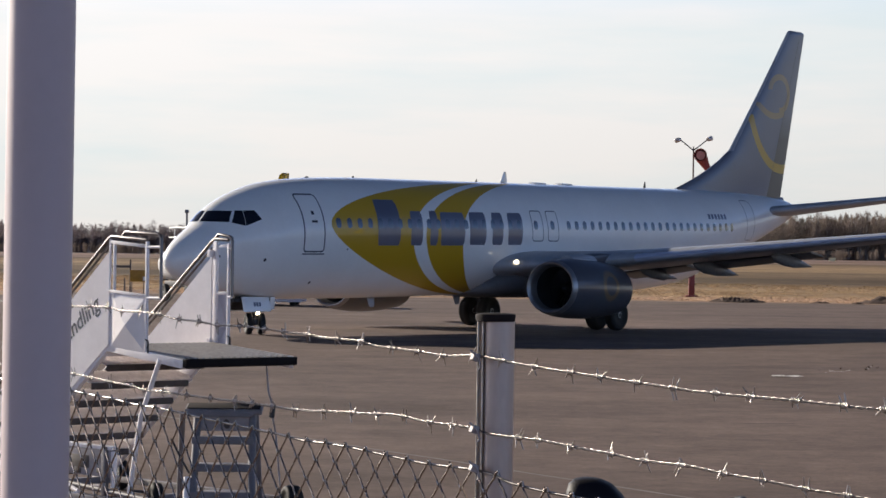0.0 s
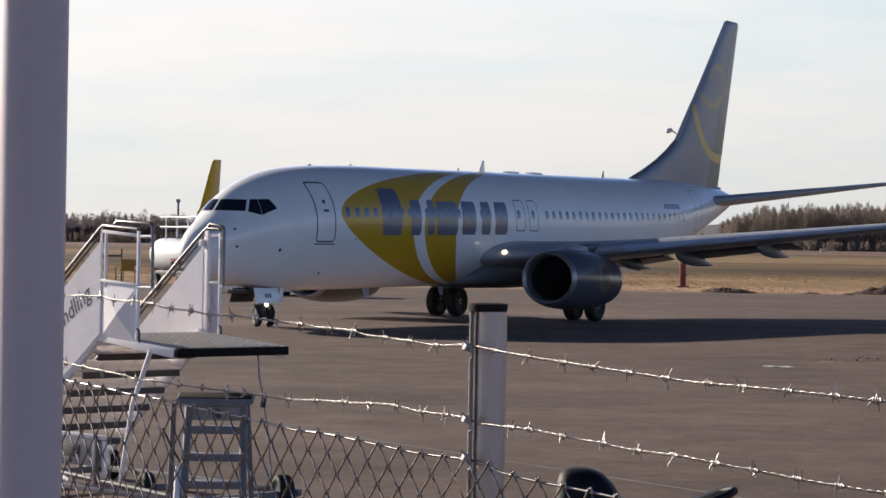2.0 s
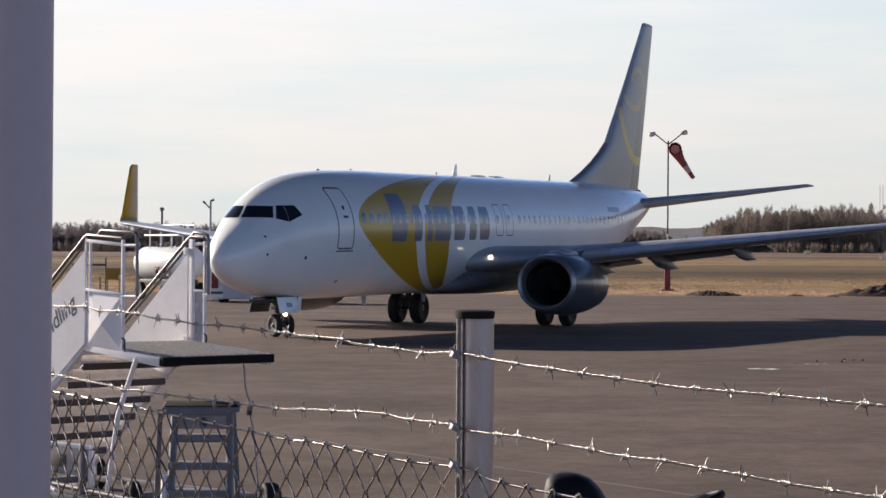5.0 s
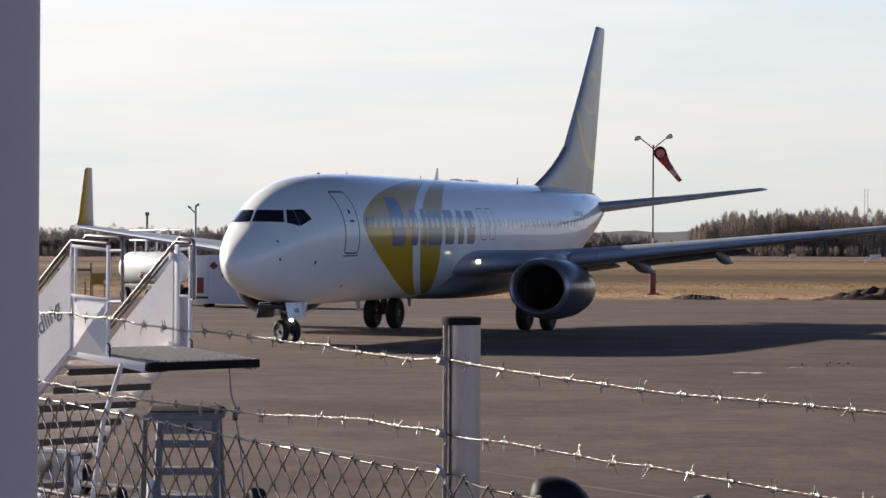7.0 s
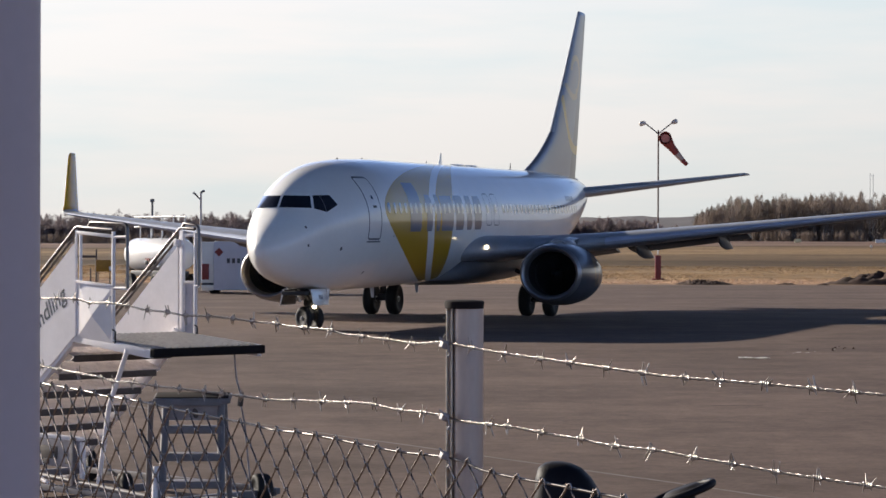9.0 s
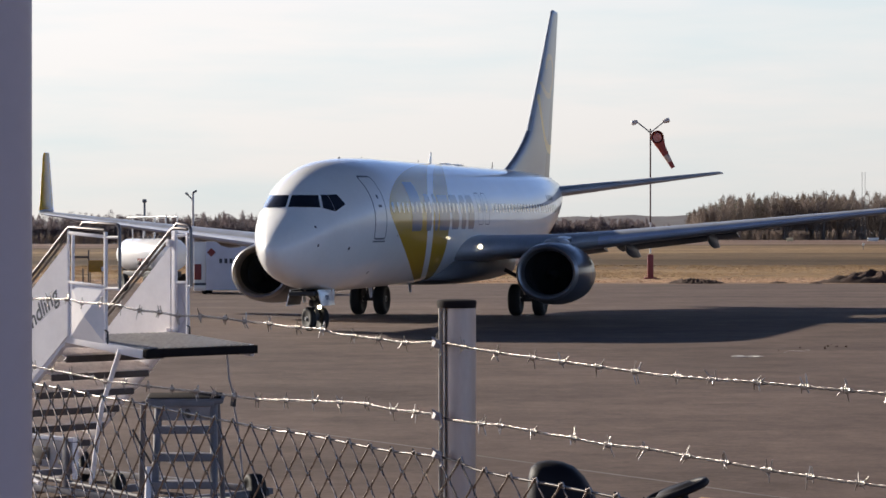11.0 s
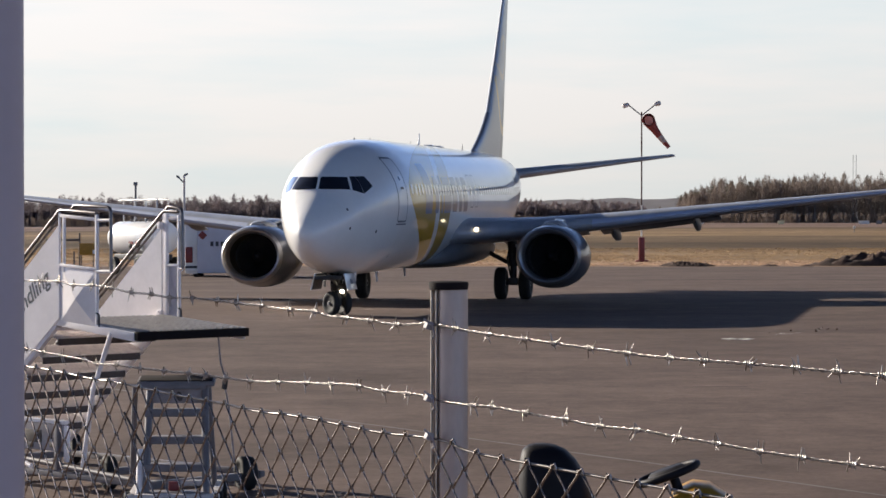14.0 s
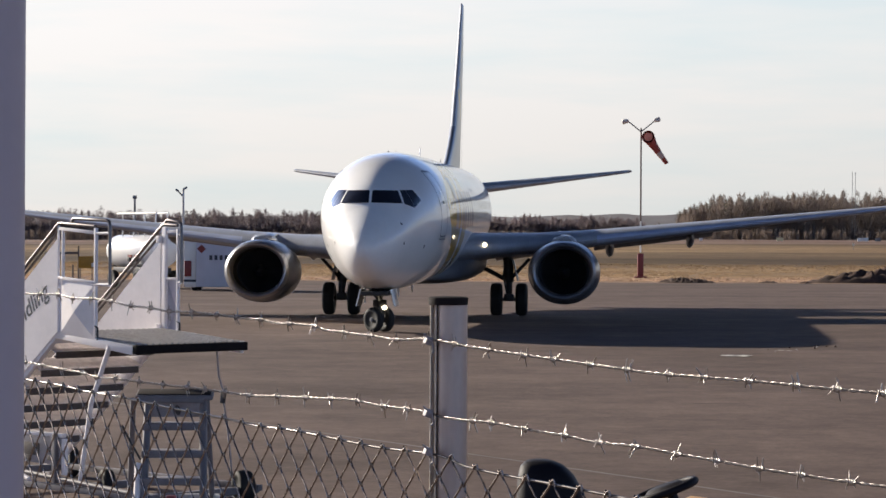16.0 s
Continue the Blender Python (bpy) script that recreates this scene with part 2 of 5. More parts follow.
M_TRUCKGREY = material("pale_lilac_truck_box_paint", (0.56, 0.55, 0.62), 0.45, vary=0.08, scale=1.5)
M_POLEBROWN = material("weathered_brown_post", (0.13, 0.10, 0.09), 0.8, vary=0.2, scale=5)
M_CREAM = material("pale_cream_sign_paint", (0.72, 0.64, 0.38), 0.5, vary=0.12, scale=3)
M_TUGYELLOW = material("yellow_machine_paint", (0.40, 0.20, 0.012), 0.45, vary=0.2, scale=6)
M_SEAT = material("black_vinyl_seat", (0.008, 0.0065, 0.010), 0.6, vary=0.3, scale=9, fine=80, bump=0.15, spec=0.25)
# wood colours are lifted in place of haze, the far pair greyed too
M_BARK = material("grey_brown_bark", (0.19, 0.155, 0.135), 0.9, vary=0.3, scale=2)
M_TWIG = material("bare_twigs_brown", (0.235, 0.19, 0.165), 0.95, vary=0.3, scale=0.15, fine=1.5)
M_FARPINE = material("far_pines_haze_tinted", (0.19, 0.16, 0.17), 0.95, vary=0.25, scale=0.15, fine=1.5)
M_FARTWIG = material("far_twigs_haze_tinted", (0.24, 0.195, 0.20), 0.95, vary=0.3, scale=0.15, fine=1.5)
M_PINE = material("pine_needles_dark_green", (0.105, 0.10, 0.08), 0.9, vary=0.3, scale=0.15, fine=1.5)
M_REED = material("pale_dry_brush", (0.27, 0.215, 0.185), 0.95, vary=0.3, scale=0.15, fine=1.5)
# haze is put into the hill's base colour
M_HILL = material("haze_tinted_wooded_hill", (0.115, 0.105, 0.115), 0.95, vary=0.25, scale=0.02, fine=0.15)
M_TUFT = material("dry_grass_tufts", (0.285, 0.21, 0.135), 0.9, vary=0.3, scale=0.06, fine=0.9, dirt=(0.27, 0.18, 0.11), stretch=(0.22, 0.6, 1), spec=0.1)
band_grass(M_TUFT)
speckle(M_TUFT, 0.12, 0.3)
leafy(M_TUFT)
# solid treads pass light too, in place of open grating
leafy(M_TREAD)
leafy(M_TWIG)
leafy(M_REED)
leafy(M_PINE)
leafy(M_FARTWIG)
leafy(M_FARPINE)


# ---- mesh helpers ----
def finish(bm, smooth=True):
    me = bpy.data.meshes.new("mesh")
    bmesh.ops.recalc_face_normals(bm, faces=bm.faces)
    bm.to_mesh(me)
    bm.free()
    if smooth:
        me.polygons.foreach_set("use_smooth", [True] * len(me.polygons))
        me.set_sharp_from_angle(angle=radians(50))
    return me


def part(name, bm, mat, parent=None, label="", at=None):
    """One mesh object; at: its pose in its parent's space."""
    ob = new(name, finish(bm))
    for m in (mat if isinstance(mat, (list, tuple)) else [mat]):
        ob.data.materials.append(m)
    if parent:
        ob.parent = parent
    if at is not None:
        ob.matrix_basis = at
    if label:
        ob["label"] = label
    return ob


def bare(name, label, category, group="", at=None, kind=""):
    ob = new(name)
    ob.empty_display_size = 0.2
    if at is not None:
        ob.matrix_basis = at
    return tagged(ob, label, category, group, kind)


def box(bm, c, s, rot=(0, 0, 0), bevel=0.0, mi=0):
    r = bmesh.ops.create_cube(bm, size=1)
    vs = r["verts"]
    bmesh.ops.transform(bm, verts=vs, matrix=pose(*c, *rot) @ Matrix.Diagonal((*s, 1)))
    fs = {f for v in vs for f in v.link_faces}
    for f in fs:
        f.material_index = mi
    if bevel:
        es = {e for v in vs for e in v.link_edges}
        bmesh.ops.bevel(bm, geom=list(es), offset=bevel, segments=2, affect="EDGES", profile=0.6)
    return bm


def loft(bm, rings, closed=True, caps=True, mi=0):
    """Faces between rings of points of one length."""
    rv = [[bm.verts.new(p) for p in r] for r in rings]
    n = len(rv[0])
    for a, b in zip(rv, rv[1:]):
        for i in range(n if closed else n - 1):
            j = (i + 1) % n
            try:
                bm.faces.new((a[i], a[j], b[j], b[i])).material_index = mi
            except ValueError:
                pass
    if caps and closed:
        for r in (rv[0], rv[-1]):
            bm.faces.new(r).material_index = mi
    return bm


def tube(bm, pts, r, n=8, mi=0, r_end=None, caps=True):
    """A round bar along a line of points."""
    pts = [Vector(p) for p in pts]
    rings, up = [], None
    for i, p in enumerate(pts):
        d = (pts[min(i + 1, len(pts) - 1)] - pts[max(i - 1, 0)]).normalized()
        if up is None:
            up = d.orthogonal().normalized()
        u = (up - d * up.dot(d)).normalized()
        w = d.cross(u)
        up = u
        q = r if r_end is None else r + (r_end - r) * i / max(1, len(pts) - 1)
        rings.append([p + (u * math.cos(a) + w * math.sin(a)) * q for a in (2 * math.pi * k / n for k in range(n))])
    return loft(bm, rings, caps=caps, mi=mi)


def lathe(bm, prof, m=None, n=32, mi=0, squash=None, caps=True):
    """Turns (along, radius) about the x axis; squash changes a point."""
    rings = []
    for a, r in prof:
        ring = []
        for k in range(n):
            t = 2 * math.pi * k / n
            p = Vector((a, r * math.cos(t), r * math.sin(t)))
            if squash:
                p = squash(p)
            ring.append(m @ p if m else p)
        rings.append(ring)
    return loft(bm, rings, caps=caps, mi=mi)


def wheel_mesh(radius, width):
    """Tyre and hub about the y axis, hub in the second material."""
    bm = bmesh.new()
    w, R = width / 2, radius
    turn = pose(0, 0, 0, 0, 0, 90)
    prof = [(-w * .8, R * .58), (-w, R * .66), (-w, R * .84), (-w * .8, R * .95), (-w * .4, R), (-w * .3, R * .985), (0, R), (w * .3, R * .985), (w * .4, R), (w * .8, R * .95), (w, R * .84), (w, R * .66), (w * .8, R * .58)]
    lathe(bm, prof, turn, 36)
    for s in (-1, 1):
        hub = [(s * w * .55, R * .585), (s * w * .8, R * .56), (s * w * .78, R * .48), (s * w * .45, R * .40), (s * w * .45, R * .22), (s * w * .85, R * .18), (s * w * .9, R * .06)]
        lathe(bm, hub, turn, 24, mi=1)
        for k in range(8):
            a = k * math.pi / 4
            box(bm, (R * .31 * math.cos(a), s * w * .47, R * .31 * math.sin(a)), (R * .1, w * .1, R * .1), (0, -math.degrees(a), 0), mi=1)
    return bm


AIRFOIL = [0, .008, .03, .08, .16, .28, .42, .58, .75, .9, 1.0]


def section(le, chord, thick, up=(0, 0, 1), twist=0.0):
    """A wing section: le leading edge, the chord runs aft (-x), thickness along up."""
    le, up = Vector(le), Vector(up)
    pts = []
    for s, xs in ((1, AIRFOIL), (-1, AIRFOIL[-2:0:-1])):
        for x in xs:
            h = 5 * thick * (.2969 * math.sqrt(x) - .126 * x - .3516 * x ** 2 + .2843 * x ** 3 - .1015 * x ** 4)
            camber = 0.02 * (1 - (2 * x - 1) ** 2)
            pts.append(le + Vector((-x * chord, 0, 0)) + up * ((s * h + (camber if up.z > .5 else 0)) * chord - twist * x * chord))
    return pts
# ---- ground ----
def rise(y, x=80.0):
    """The field climbs gently behind the apron, more to the east."""
    t = min(1.0, max(0.0, (y - 175) / 430))
    k = min(1.0, max(0.0, (x + 90) / 130))
    return 3.9 * t * t * (3 - 2 * t) * (0.75 + 0.25 * k * k * (3 - 2 * k))


def build_ground():
    xs = [-3000, -1200, -500, -250, -120, -90, -70, -50, -30, -15, 0, 15, 30, 60, 120, 250, 500, 1200, 3000]
    ys = [-2500, -600, -150, -40, 0, 60, 115, 130, 145, 160, 175, 200, 230, 260, 300, 340, 380, 420, 470, 520, 560, 605, 700, 1000, 1800, 4200]
    bm = bmesh.new()
    loft(bm, [[(x, y, rise(y, x) - 0.02) for x in xs] for y in ys], closed=False)
    tagged(part("ground", bm, M_GRASS), "dry straw-coloured winter grass field with darker bands", "ground", kind="structure")
    bm = bmesh.new()
    edge = lambda x: 150 + 2.2 * noise.noise((x * .11, 3, 0)) + 0.8 * noise.noise((x * .6, 7, 0)) - (25 if x < -30 else 0)
    cols = [i * 2.0 for i in range(-110, 150)]
    loft(bm, [[(x, y, 0.0) for x in cols] for y in (-200, -20, 20, 40, 60, 80, 100, 118)] + [[(x, edge(x), -0.004) for x in cols]], closed=False)
    tagged(part("road_apron", bm, M_ASPHALT), "worn grey-brown asphalt apron with faint streaks", "apron", kind="structure")
    # cracked seams and worn lines in the asphalt
    for i, (x0, y0, x1, y1, w, m) in enumerate([(-6, 36.12, 9, 13.45, .05, M_FAINT), (4.3, 50.4, 16.5, 63.5, .03, M_DIRT), (13.5, 47.0, 16.2, 46.2, .05, M_DIRT), (3.4, 36, 4.2, 36.1, .10, M_DIRT), (4.0, 41.0, 4.9, 41.0, .12, M_DIRT), (5.6, 33.0, 7.0, 32.8, .05, M_DIRT)]):
        bm = bmesh.new()
        d = Vector((x1 - x0, y1 - y0, 0)); L = d.length; d.normalize(); s = Vector((-d.y, d.x, 0))
        n = max(3, int(L / .5))
        a = [Vector((x0, y0, .004)) + d * L * k / n + s * (.05 * noise.noise((k * .3, i, 0))) for k in range(n + 1)]
        loft(bm, [[p - s * w * (.6 + .5 * noise.noise((k * .7, i, 4))), p + s * w * (.6 + .5 * noise.noise((k * .7, i, 9)))] for k, p in enumerate(a)], closed=False)
        tagged(part("trim_seam", bm, m), "thin worn seam line in the asphalt", "seam", kind="structure")
    # loose stones beside the worn paint
    rnd = random.Random(9)
    bm = bmesh.new()
    for k in range(9):
        u = rnd.random()
        x, y = 7.4 + 2.2 * u + rnd.gauss(0, .25), 54.5 + 4.0 * u + rnd.gauss(0, .5)
        r = rnd.uniform(.012, .035)
        bmesh.ops.create_icosphere(bm, subdivisions=1, radius=r, matrix=Matrix.Translation((x, y, r * .5)))
    tagged(part("loose_stones", bm, M_DIRT), "small dark stones scattered on the asphalt", "stones", kind="stuff")
    # flaking patch of white paint
    rnd = random.Random(4)
    bm = bmesh.new()
    for k in range(52):
        u = rnd.random()
        x, y = 5.42 + u * .66 + rnd.gauss(0, .03), 51.25 + rnd.gauss(0, .20) + u * .3
        small = k > 43
        if small:
            u = rnd.random(); x, y = 6.2 + u * 2.5 + rnd.gauss(0, .1), 52 + u * 5.2 + rnd.gauss(0, .2)
        n, r = rnd.randint(5, 8), rnd.uniform(.02, .06) if small else rnd.uniform(.03, .10)
        f = [bm.verts.new((x + r * 1.6 * rnd.uniform(.6, 1) * math.cos(6.283 * q / n), y + r * rnd.uniform(.6, 1.3) * math.sin(6.283 * q / n), .006 + .0004 * k)) for q in range(n)]
        bm.faces.new(f)
    tagged(part("paint_mark", bm, M_PAINTMARK), "flaking patch of white paint on the asphalt", "paint mark", kind="stuff")
    # heaps of earth along the apron's edge
    for cx, cy, lx, ly, h, seed in [(13.9, 152.5, 2.0, 1.6, .42, 1), (19.3, 153, .8, .8, .2, 2), (29.0, 155, 7.2, 2.6, 1.12, 3), (-46, 150, 6, 3, .6, 5), (21.6, 152, .5, .5, .2, 6)]:
        bm = bmesh.new()
        nx, ny = 80, 24
        rows = []
        for j in range(ny + 1):
            v = 2 * j / ny - 1
            rows.append([(cx + lx * u, cy + ly * v, -.1 + (max(0, 1 - (u * u + v * v)) ** .7) * h * (.8 + .4 * noise.noise((u * 3, v * 2, seed)) + .4 * noise.noise((u * 11, v * 5, seed + 3)) + .32 * noise.noise((u * 31, v * 21, seed + 5)))) for u in (2 * i / nx - 1 for i in range(nx + 1))])
        loft(bm, rows, closed=False)
        tagged(part("earth_heap", bm, M_DIRT), "low heap of dark dug earth beside the apron", "earth heap", "earth heaps", kind="stuff")


def build_dry_grass():
    """Low uneven tufts over the field behind the apron, one mesh."""
    rnd = random.Random(21)
    v, f = [], []
    for _ in range(17000):
        y = 156 + 96 * rnd.random() ** 1.2
        x = rnd.uniform(-.27, .27) * y
        if y < 150 + 3.2 * noise.noise((x * .11, 3, 0)) + 2 and x > -30:
            continue
        thick = .5 + .9 * noise.noise((x * .09, y * .05, 2)) + .5 * noise.noise((x * .5, y * .12, 6))
        if thick < rnd.random() * .7:
            continue
        h = (.012 + .035 * max(0, thick)) * rnd.uniform(.5, 1.4) * (1 + (y - 152) / 260)
        z = rise(y, x) - .03
        for k in range(4):
            a, q = rnd.random() * 6.283, rnd.uniform(.10, .40) * (1 + (y - 152) / 120)
            bx, by = x + rnd.gauss(0, .12), y + rnd.gauss(0, .12)
            i = len(v)
            v.append((bx - q * math.cos(a), by - q * math.sin(a), z)), v.append((bx + q * math.cos(a), by + q * math.sin(a), z))
            v.append((bx + rnd.gauss(0, .3) * h, by + rnd.gauss(0, .3) * h, z + .03 + h))
            f.append((i, i + 1, i + 2))
    me = bpy.data.meshes.new("mesh")
    me.from_pydata(v, [], f)
    me.materials.append(M_TUFT)
    tagged(new("dry_grass", me), "uneven tufts of dry straw-coloured winter grass", "grass", kind="stuff")


def wood(name, label, rows, seed, mats, size=1.0, twigs=260):
    """Far trees as one mesh: tapered trunks, limbs and many small clumps. rows: x0, x1, y, depth, count, height, share of pines."""
    rnd = random.Random(seed)
    v, f, mi = [], [], []

    def blade(p, d, length, width, m):
        """A thin sliver of twigs or needles."""
        i = len(v)
        a = rnd.random() * 6.283
        sx, sy = width * math.cos(a), width * math.sin(a)
        v.append((p[0] - sx, p[1] - sy, p[2])), v.append((p[0] + sx, p[1] + sy, p[2]))
        v.append((p[0] + d[0] * length, p[1] + d[1] * length, p[2] + d[2] * length))
        f.append((i, i + 1, i + 2)); mi.append(m)

    def spike(p, q, r0, r1):
        i = len(v)
        for c, r in ((p, r0), (q, r1)):
            for k in range(3):
                a = 2.094 * k
                v.append((c[0] + r * math.cos(a), c[1] + r * math.sin(a), c[2]))
        for k in range(3):
            f.append((i + k, i + (k + 1) % 3, i + 3 + (k + 1) % 3, i + 3 + k)); mi.append(0)

    for x0, x1, y0, dep, count, hgt, pines in rows:
        for _ in range(count):
            x, y = rnd.uniform(x0, x1), y0 + rnd.uniform(0, dep)
            end = min(1.0, 0.72 + min(x - x0, x1 - x) / 40)
            h = hgt * (rnd.uniform(.74, .97) if rnd.random() < .88 else rnd.uniform(.95, 1.08)) * end * (1 + .10 * noise.noise((x * .06, y * .02, seed)))
            z = rise(y, x) - .3
            spike((x, y, z), (x + rnd.gauss(0, .2), y, z + h * .96), .18, .03)
            if rnd.random() < pines:
                n = 330
                for k in range(n):
                    u = (k + .5) / n
                    a = rnd.random() * 6.283
                    r = (h * .17 * (1 - u) ** .5 + .2) * rnd.uniform(.2, 1.1)
                    blade((x + r * math.cos(a), y + r * math.sin(a), z + h * (.10 + .88 * u)), (math.cos(a), math.sin(a), rnd.uniform(-.7, .7)), rnd.uniform(.4, .8) * size, .12 * size, 2)
            else:
                for k in range(6):
                    a, u = rnd.random() * 6.283, rnd.uniform(.3, .8)
                    L = h * .24 * (1.1 - u) + .5
                    spike((x, y, z + h * u), (x + L * math.cos(a), y + L * math.sin(a), z + h * u + L * 1.5), .05, .02)
                for k in range(twigs):
                    u = rnd.random() ** .62
                    r = h * .17 * math.sin(math.pi * min(1, (u + .2) / 1.2)) ** .8 + .15
                    a, e = rnd.random() * 6.283, rnd.random() * 6.283
                    q = r * math.sqrt(rnd.random())
                    blade((x + q * math.cos(a), y + q * math.sin(a), z + h * u * .96), (.3 * math.cos(e), .3 * math.sin(e), .95), rnd.uniform(.6, 1.5) * size, .05 * size, 1)
    me = bpy.data.meshes.new("mesh")
    me.from_pydata(v, [], f)
    me.polygons.foreach_set("material_index", mi)
    for m in mats:
        me.materials.append(m)
    tagged(new(name, me), label, "woods", kind="stuff")


def build_distance():
    wood("woods", "far wood of bare birches and dark pines behind the field", [(56.5, 150, 606, 44, 640, 12.5, .08)], 3, (M_BARK, M_TWIG, M_PINE), twigs=280)
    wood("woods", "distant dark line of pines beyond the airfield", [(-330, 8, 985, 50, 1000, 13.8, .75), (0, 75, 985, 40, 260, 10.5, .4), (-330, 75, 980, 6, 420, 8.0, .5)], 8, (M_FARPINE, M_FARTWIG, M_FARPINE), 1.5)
    wood("woods", "low distant scrub wood below the hills", [(-30, 130, 1150, 60, 420, 8.0, .3)], 9, (M_BARK, M_TWIG, M_PINE), 1.6)
    wood("brush", "pale dry brush and reeds along the foot of the wood", [(54, 160, 588, 10, 170, 2.2, 0), (-330, 30, 962, 8, 520, 4.5, 0)], 12, (M_REED, M_REED, M_REED), 1.0, 50)
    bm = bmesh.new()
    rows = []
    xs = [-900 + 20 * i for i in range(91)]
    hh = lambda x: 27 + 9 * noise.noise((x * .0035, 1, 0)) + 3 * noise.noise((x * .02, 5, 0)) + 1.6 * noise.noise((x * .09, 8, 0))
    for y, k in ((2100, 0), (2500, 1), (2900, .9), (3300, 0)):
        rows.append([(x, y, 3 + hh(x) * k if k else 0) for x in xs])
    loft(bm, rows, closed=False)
    tagged(part("backdrop_hills", bm, M_HILL), "low wooded hills on the horizon, haze tinted into their colour", "hills", kind="structure")
# ---- the airliner: x forward from the nose tip, y to its left, z up from the ground ----
HX = [0, 0.05, 0.15, 0.35, 0.65, 1.0, 1.3, 1.5, 1.75, 2.1, 2.6, 3.2, 4, 5, 6.5, 9, 25, 28, 31, 33, 35, 36.5, 37.6, 38.0]
H_TOP = [2.3, 2.47, 2.61, 2.82, 3.04, 3.26, 3.44, 3.63, 3.88, 4.1, 4.33, 4.54, 4.74, 4.88, 4.98, 5.03, 5.03, 5.03, 5.01, 4.97, 4.88, 4.78, 4.62, 4.45]
H_BOT = [2.3, 2.13, 2.0, 1.83, 1.66, 1.52, 1.43, 1.39, 1.34, 1.28, 1.21, 1.15, 1.09, 1.05, 1.03, 1.02, 1.02, 1.25, 1.95, 2.5, 3.1, 3.55, 3.9, 4.1]
H_WID = [0, 0.17, 0.28, 0.44, 0.62, 0.79, 0.91, 0.98, 1.06, 1.16, 1.3, 1.45, 1.62, 1.76, 1.86, 1.88, 1.88, 1.82, 1.6, 1.34, 1.0, 0.7, 0.42, 0.2]
H_MID = [2.3, 2.31, 2.33, 2.37, 2.45, 2.57, 2.67, 2.73, 2.8, 2.87, 2.95, 3.01, 3.07, 3.11, 3.14, 3.15, 3.15, 3.25, 3.5, 3.72, 3.97, 4.15, 4.28, 4.3]
TILT = 0.014  # it stands a little nose down


def smooth_line(xs, ys):
    """Monotone cubic through the stations."""
    xs, ys = np.array(xs, float), np.array(ys, float)
    d = np.diff(ys) / np.diff(xs)
    m = np.zeros(len(xs))
    s = d[1:] + d[:-1]
    m[1:-1] = np.where(d[1:] * d[:-1] > 0, 2 * d[1:] * d[:-1] / np.where(np.abs(s) < 1e-9, 1, s), 0)
    m[0], m[-1] = d[0], d[-1]

    def f(q):
        q = min(max(q, xs[0]), xs[-1])
        i = min(max(int(np.searchsorted(xs, q)) - 1, 0), len(xs) - 2)
        h = xs[i + 1] - xs[i]
        t = (q - xs[i]) / h
        return float((2 * t ** 3 - 3 * t ** 2 + 1) * ys[i] + (t ** 3 - 2 * t ** 2 + t) * h * m[i] + (3 * t ** 2 - 2 * t ** 3) * ys[i + 1] + (t ** 3 - t ** 2) * h * m[i + 1])
    return f


f_top, f_bot, f_wid, f_mid = (smooth_line(HX, h) for h in (H_TOP, H_BOT, H_WID, H_MID))
f_pow = smooth_line([0, 1.0, 1.6, 3.0, 5.0, 38.0], [2.0, 1.85, 1.7, 1.8, 2.0, 2.0])  # the brow over the windscreen is more pointed


def hull_y(s, z):
    """Half width at s metres behind the nose and height z above the untilted base."""
    mid = f_mid(s)
    r = (z - mid) / ((f_top(s) - mid) if z > mid else (mid - f_bot(s)))
    k = f_pow(s) if r > 0 else 2.0
    return f_wid(s) * max(0.0, 1 - abs(r) ** k) ** (1 / k)


def on_hull(s, z, side=1, out=0.004):
    """A point of the skin, a little proud of it."""
    y = hull_y(s, z)
    e = .02
    ny, nz, nx = 1.0, -(hull_y(s, z + e) - hull_y(s, z - e)) / (2 * e), -(hull_y(s + e, z) - hull_y(s - e, z)) / (2 * e)
    k = out / math.sqrt(1 + nx * nx + nz * nz)
    return Vector((-(s + k * nx), side * (y + k), z + k * nz + TILT * s))


def skin_patch(bm, outline, side=1, out=0.004, step=0.12, mi=0):
    """A patch on the skin between two lines: outline gives rows of (s, z)."""
    rows = [[on_hull(s, z, side, out) for s, z in r] for r in outline]
    return loft(bm, rows, closed=False, mi=mi)


def skin_block(bm, s0, s1, z0, z1, side=1, out=0.004, slant=0.0, nose=0.0, nx=5, nz=9, mi=0):
    """A rounded block on the skin; slant leans it aft with height."""
    rows = []
    for j in range(nz + 1):
        v = j / nz
        e = nose * (1 - math.sqrt(max(0, 1 - max(0, abs(2 * v - 1) - .5) ** 2 * 4)))
        rows.append([(s0 + e + (s1 - s0 - 2 * e) * i / nx + slant * v, z0 + (z1 - z0) * v) for i in range(nx + 1)])
    return skin_patch(bm, rows, side, out, mi=mi)


def skin_ring(bm, s0, s1, z0, z1, w=.03, side=1, r=.1, out=.004, mi=0):
    """A thin rounded outline on the skin, for doors and hatches."""
    pts = []
    for cx, cz, a0 in ((s1 - r, z1 - r, 0), (s0 + r, z1 - r, 90), (s0 + r, z0 + r, 180), (s1 - r, z0 + r, 270)):
        for k in range(5):
            a = radians(a0 + 22.5 * k)
            pts.append((cx + r * math.cos(a), cz + r * math.sin(a), math.cos(a), math.sin(a)))
    dense = []
    for (a, b, c, d), (a2, b2, c2, d2) in zip(pts, pts[1:] + pts[:1]):
        n = max(1, int(math.hypot(a2 - a, b2 - b) / .15))
        for k in range(n):
            t = k / n
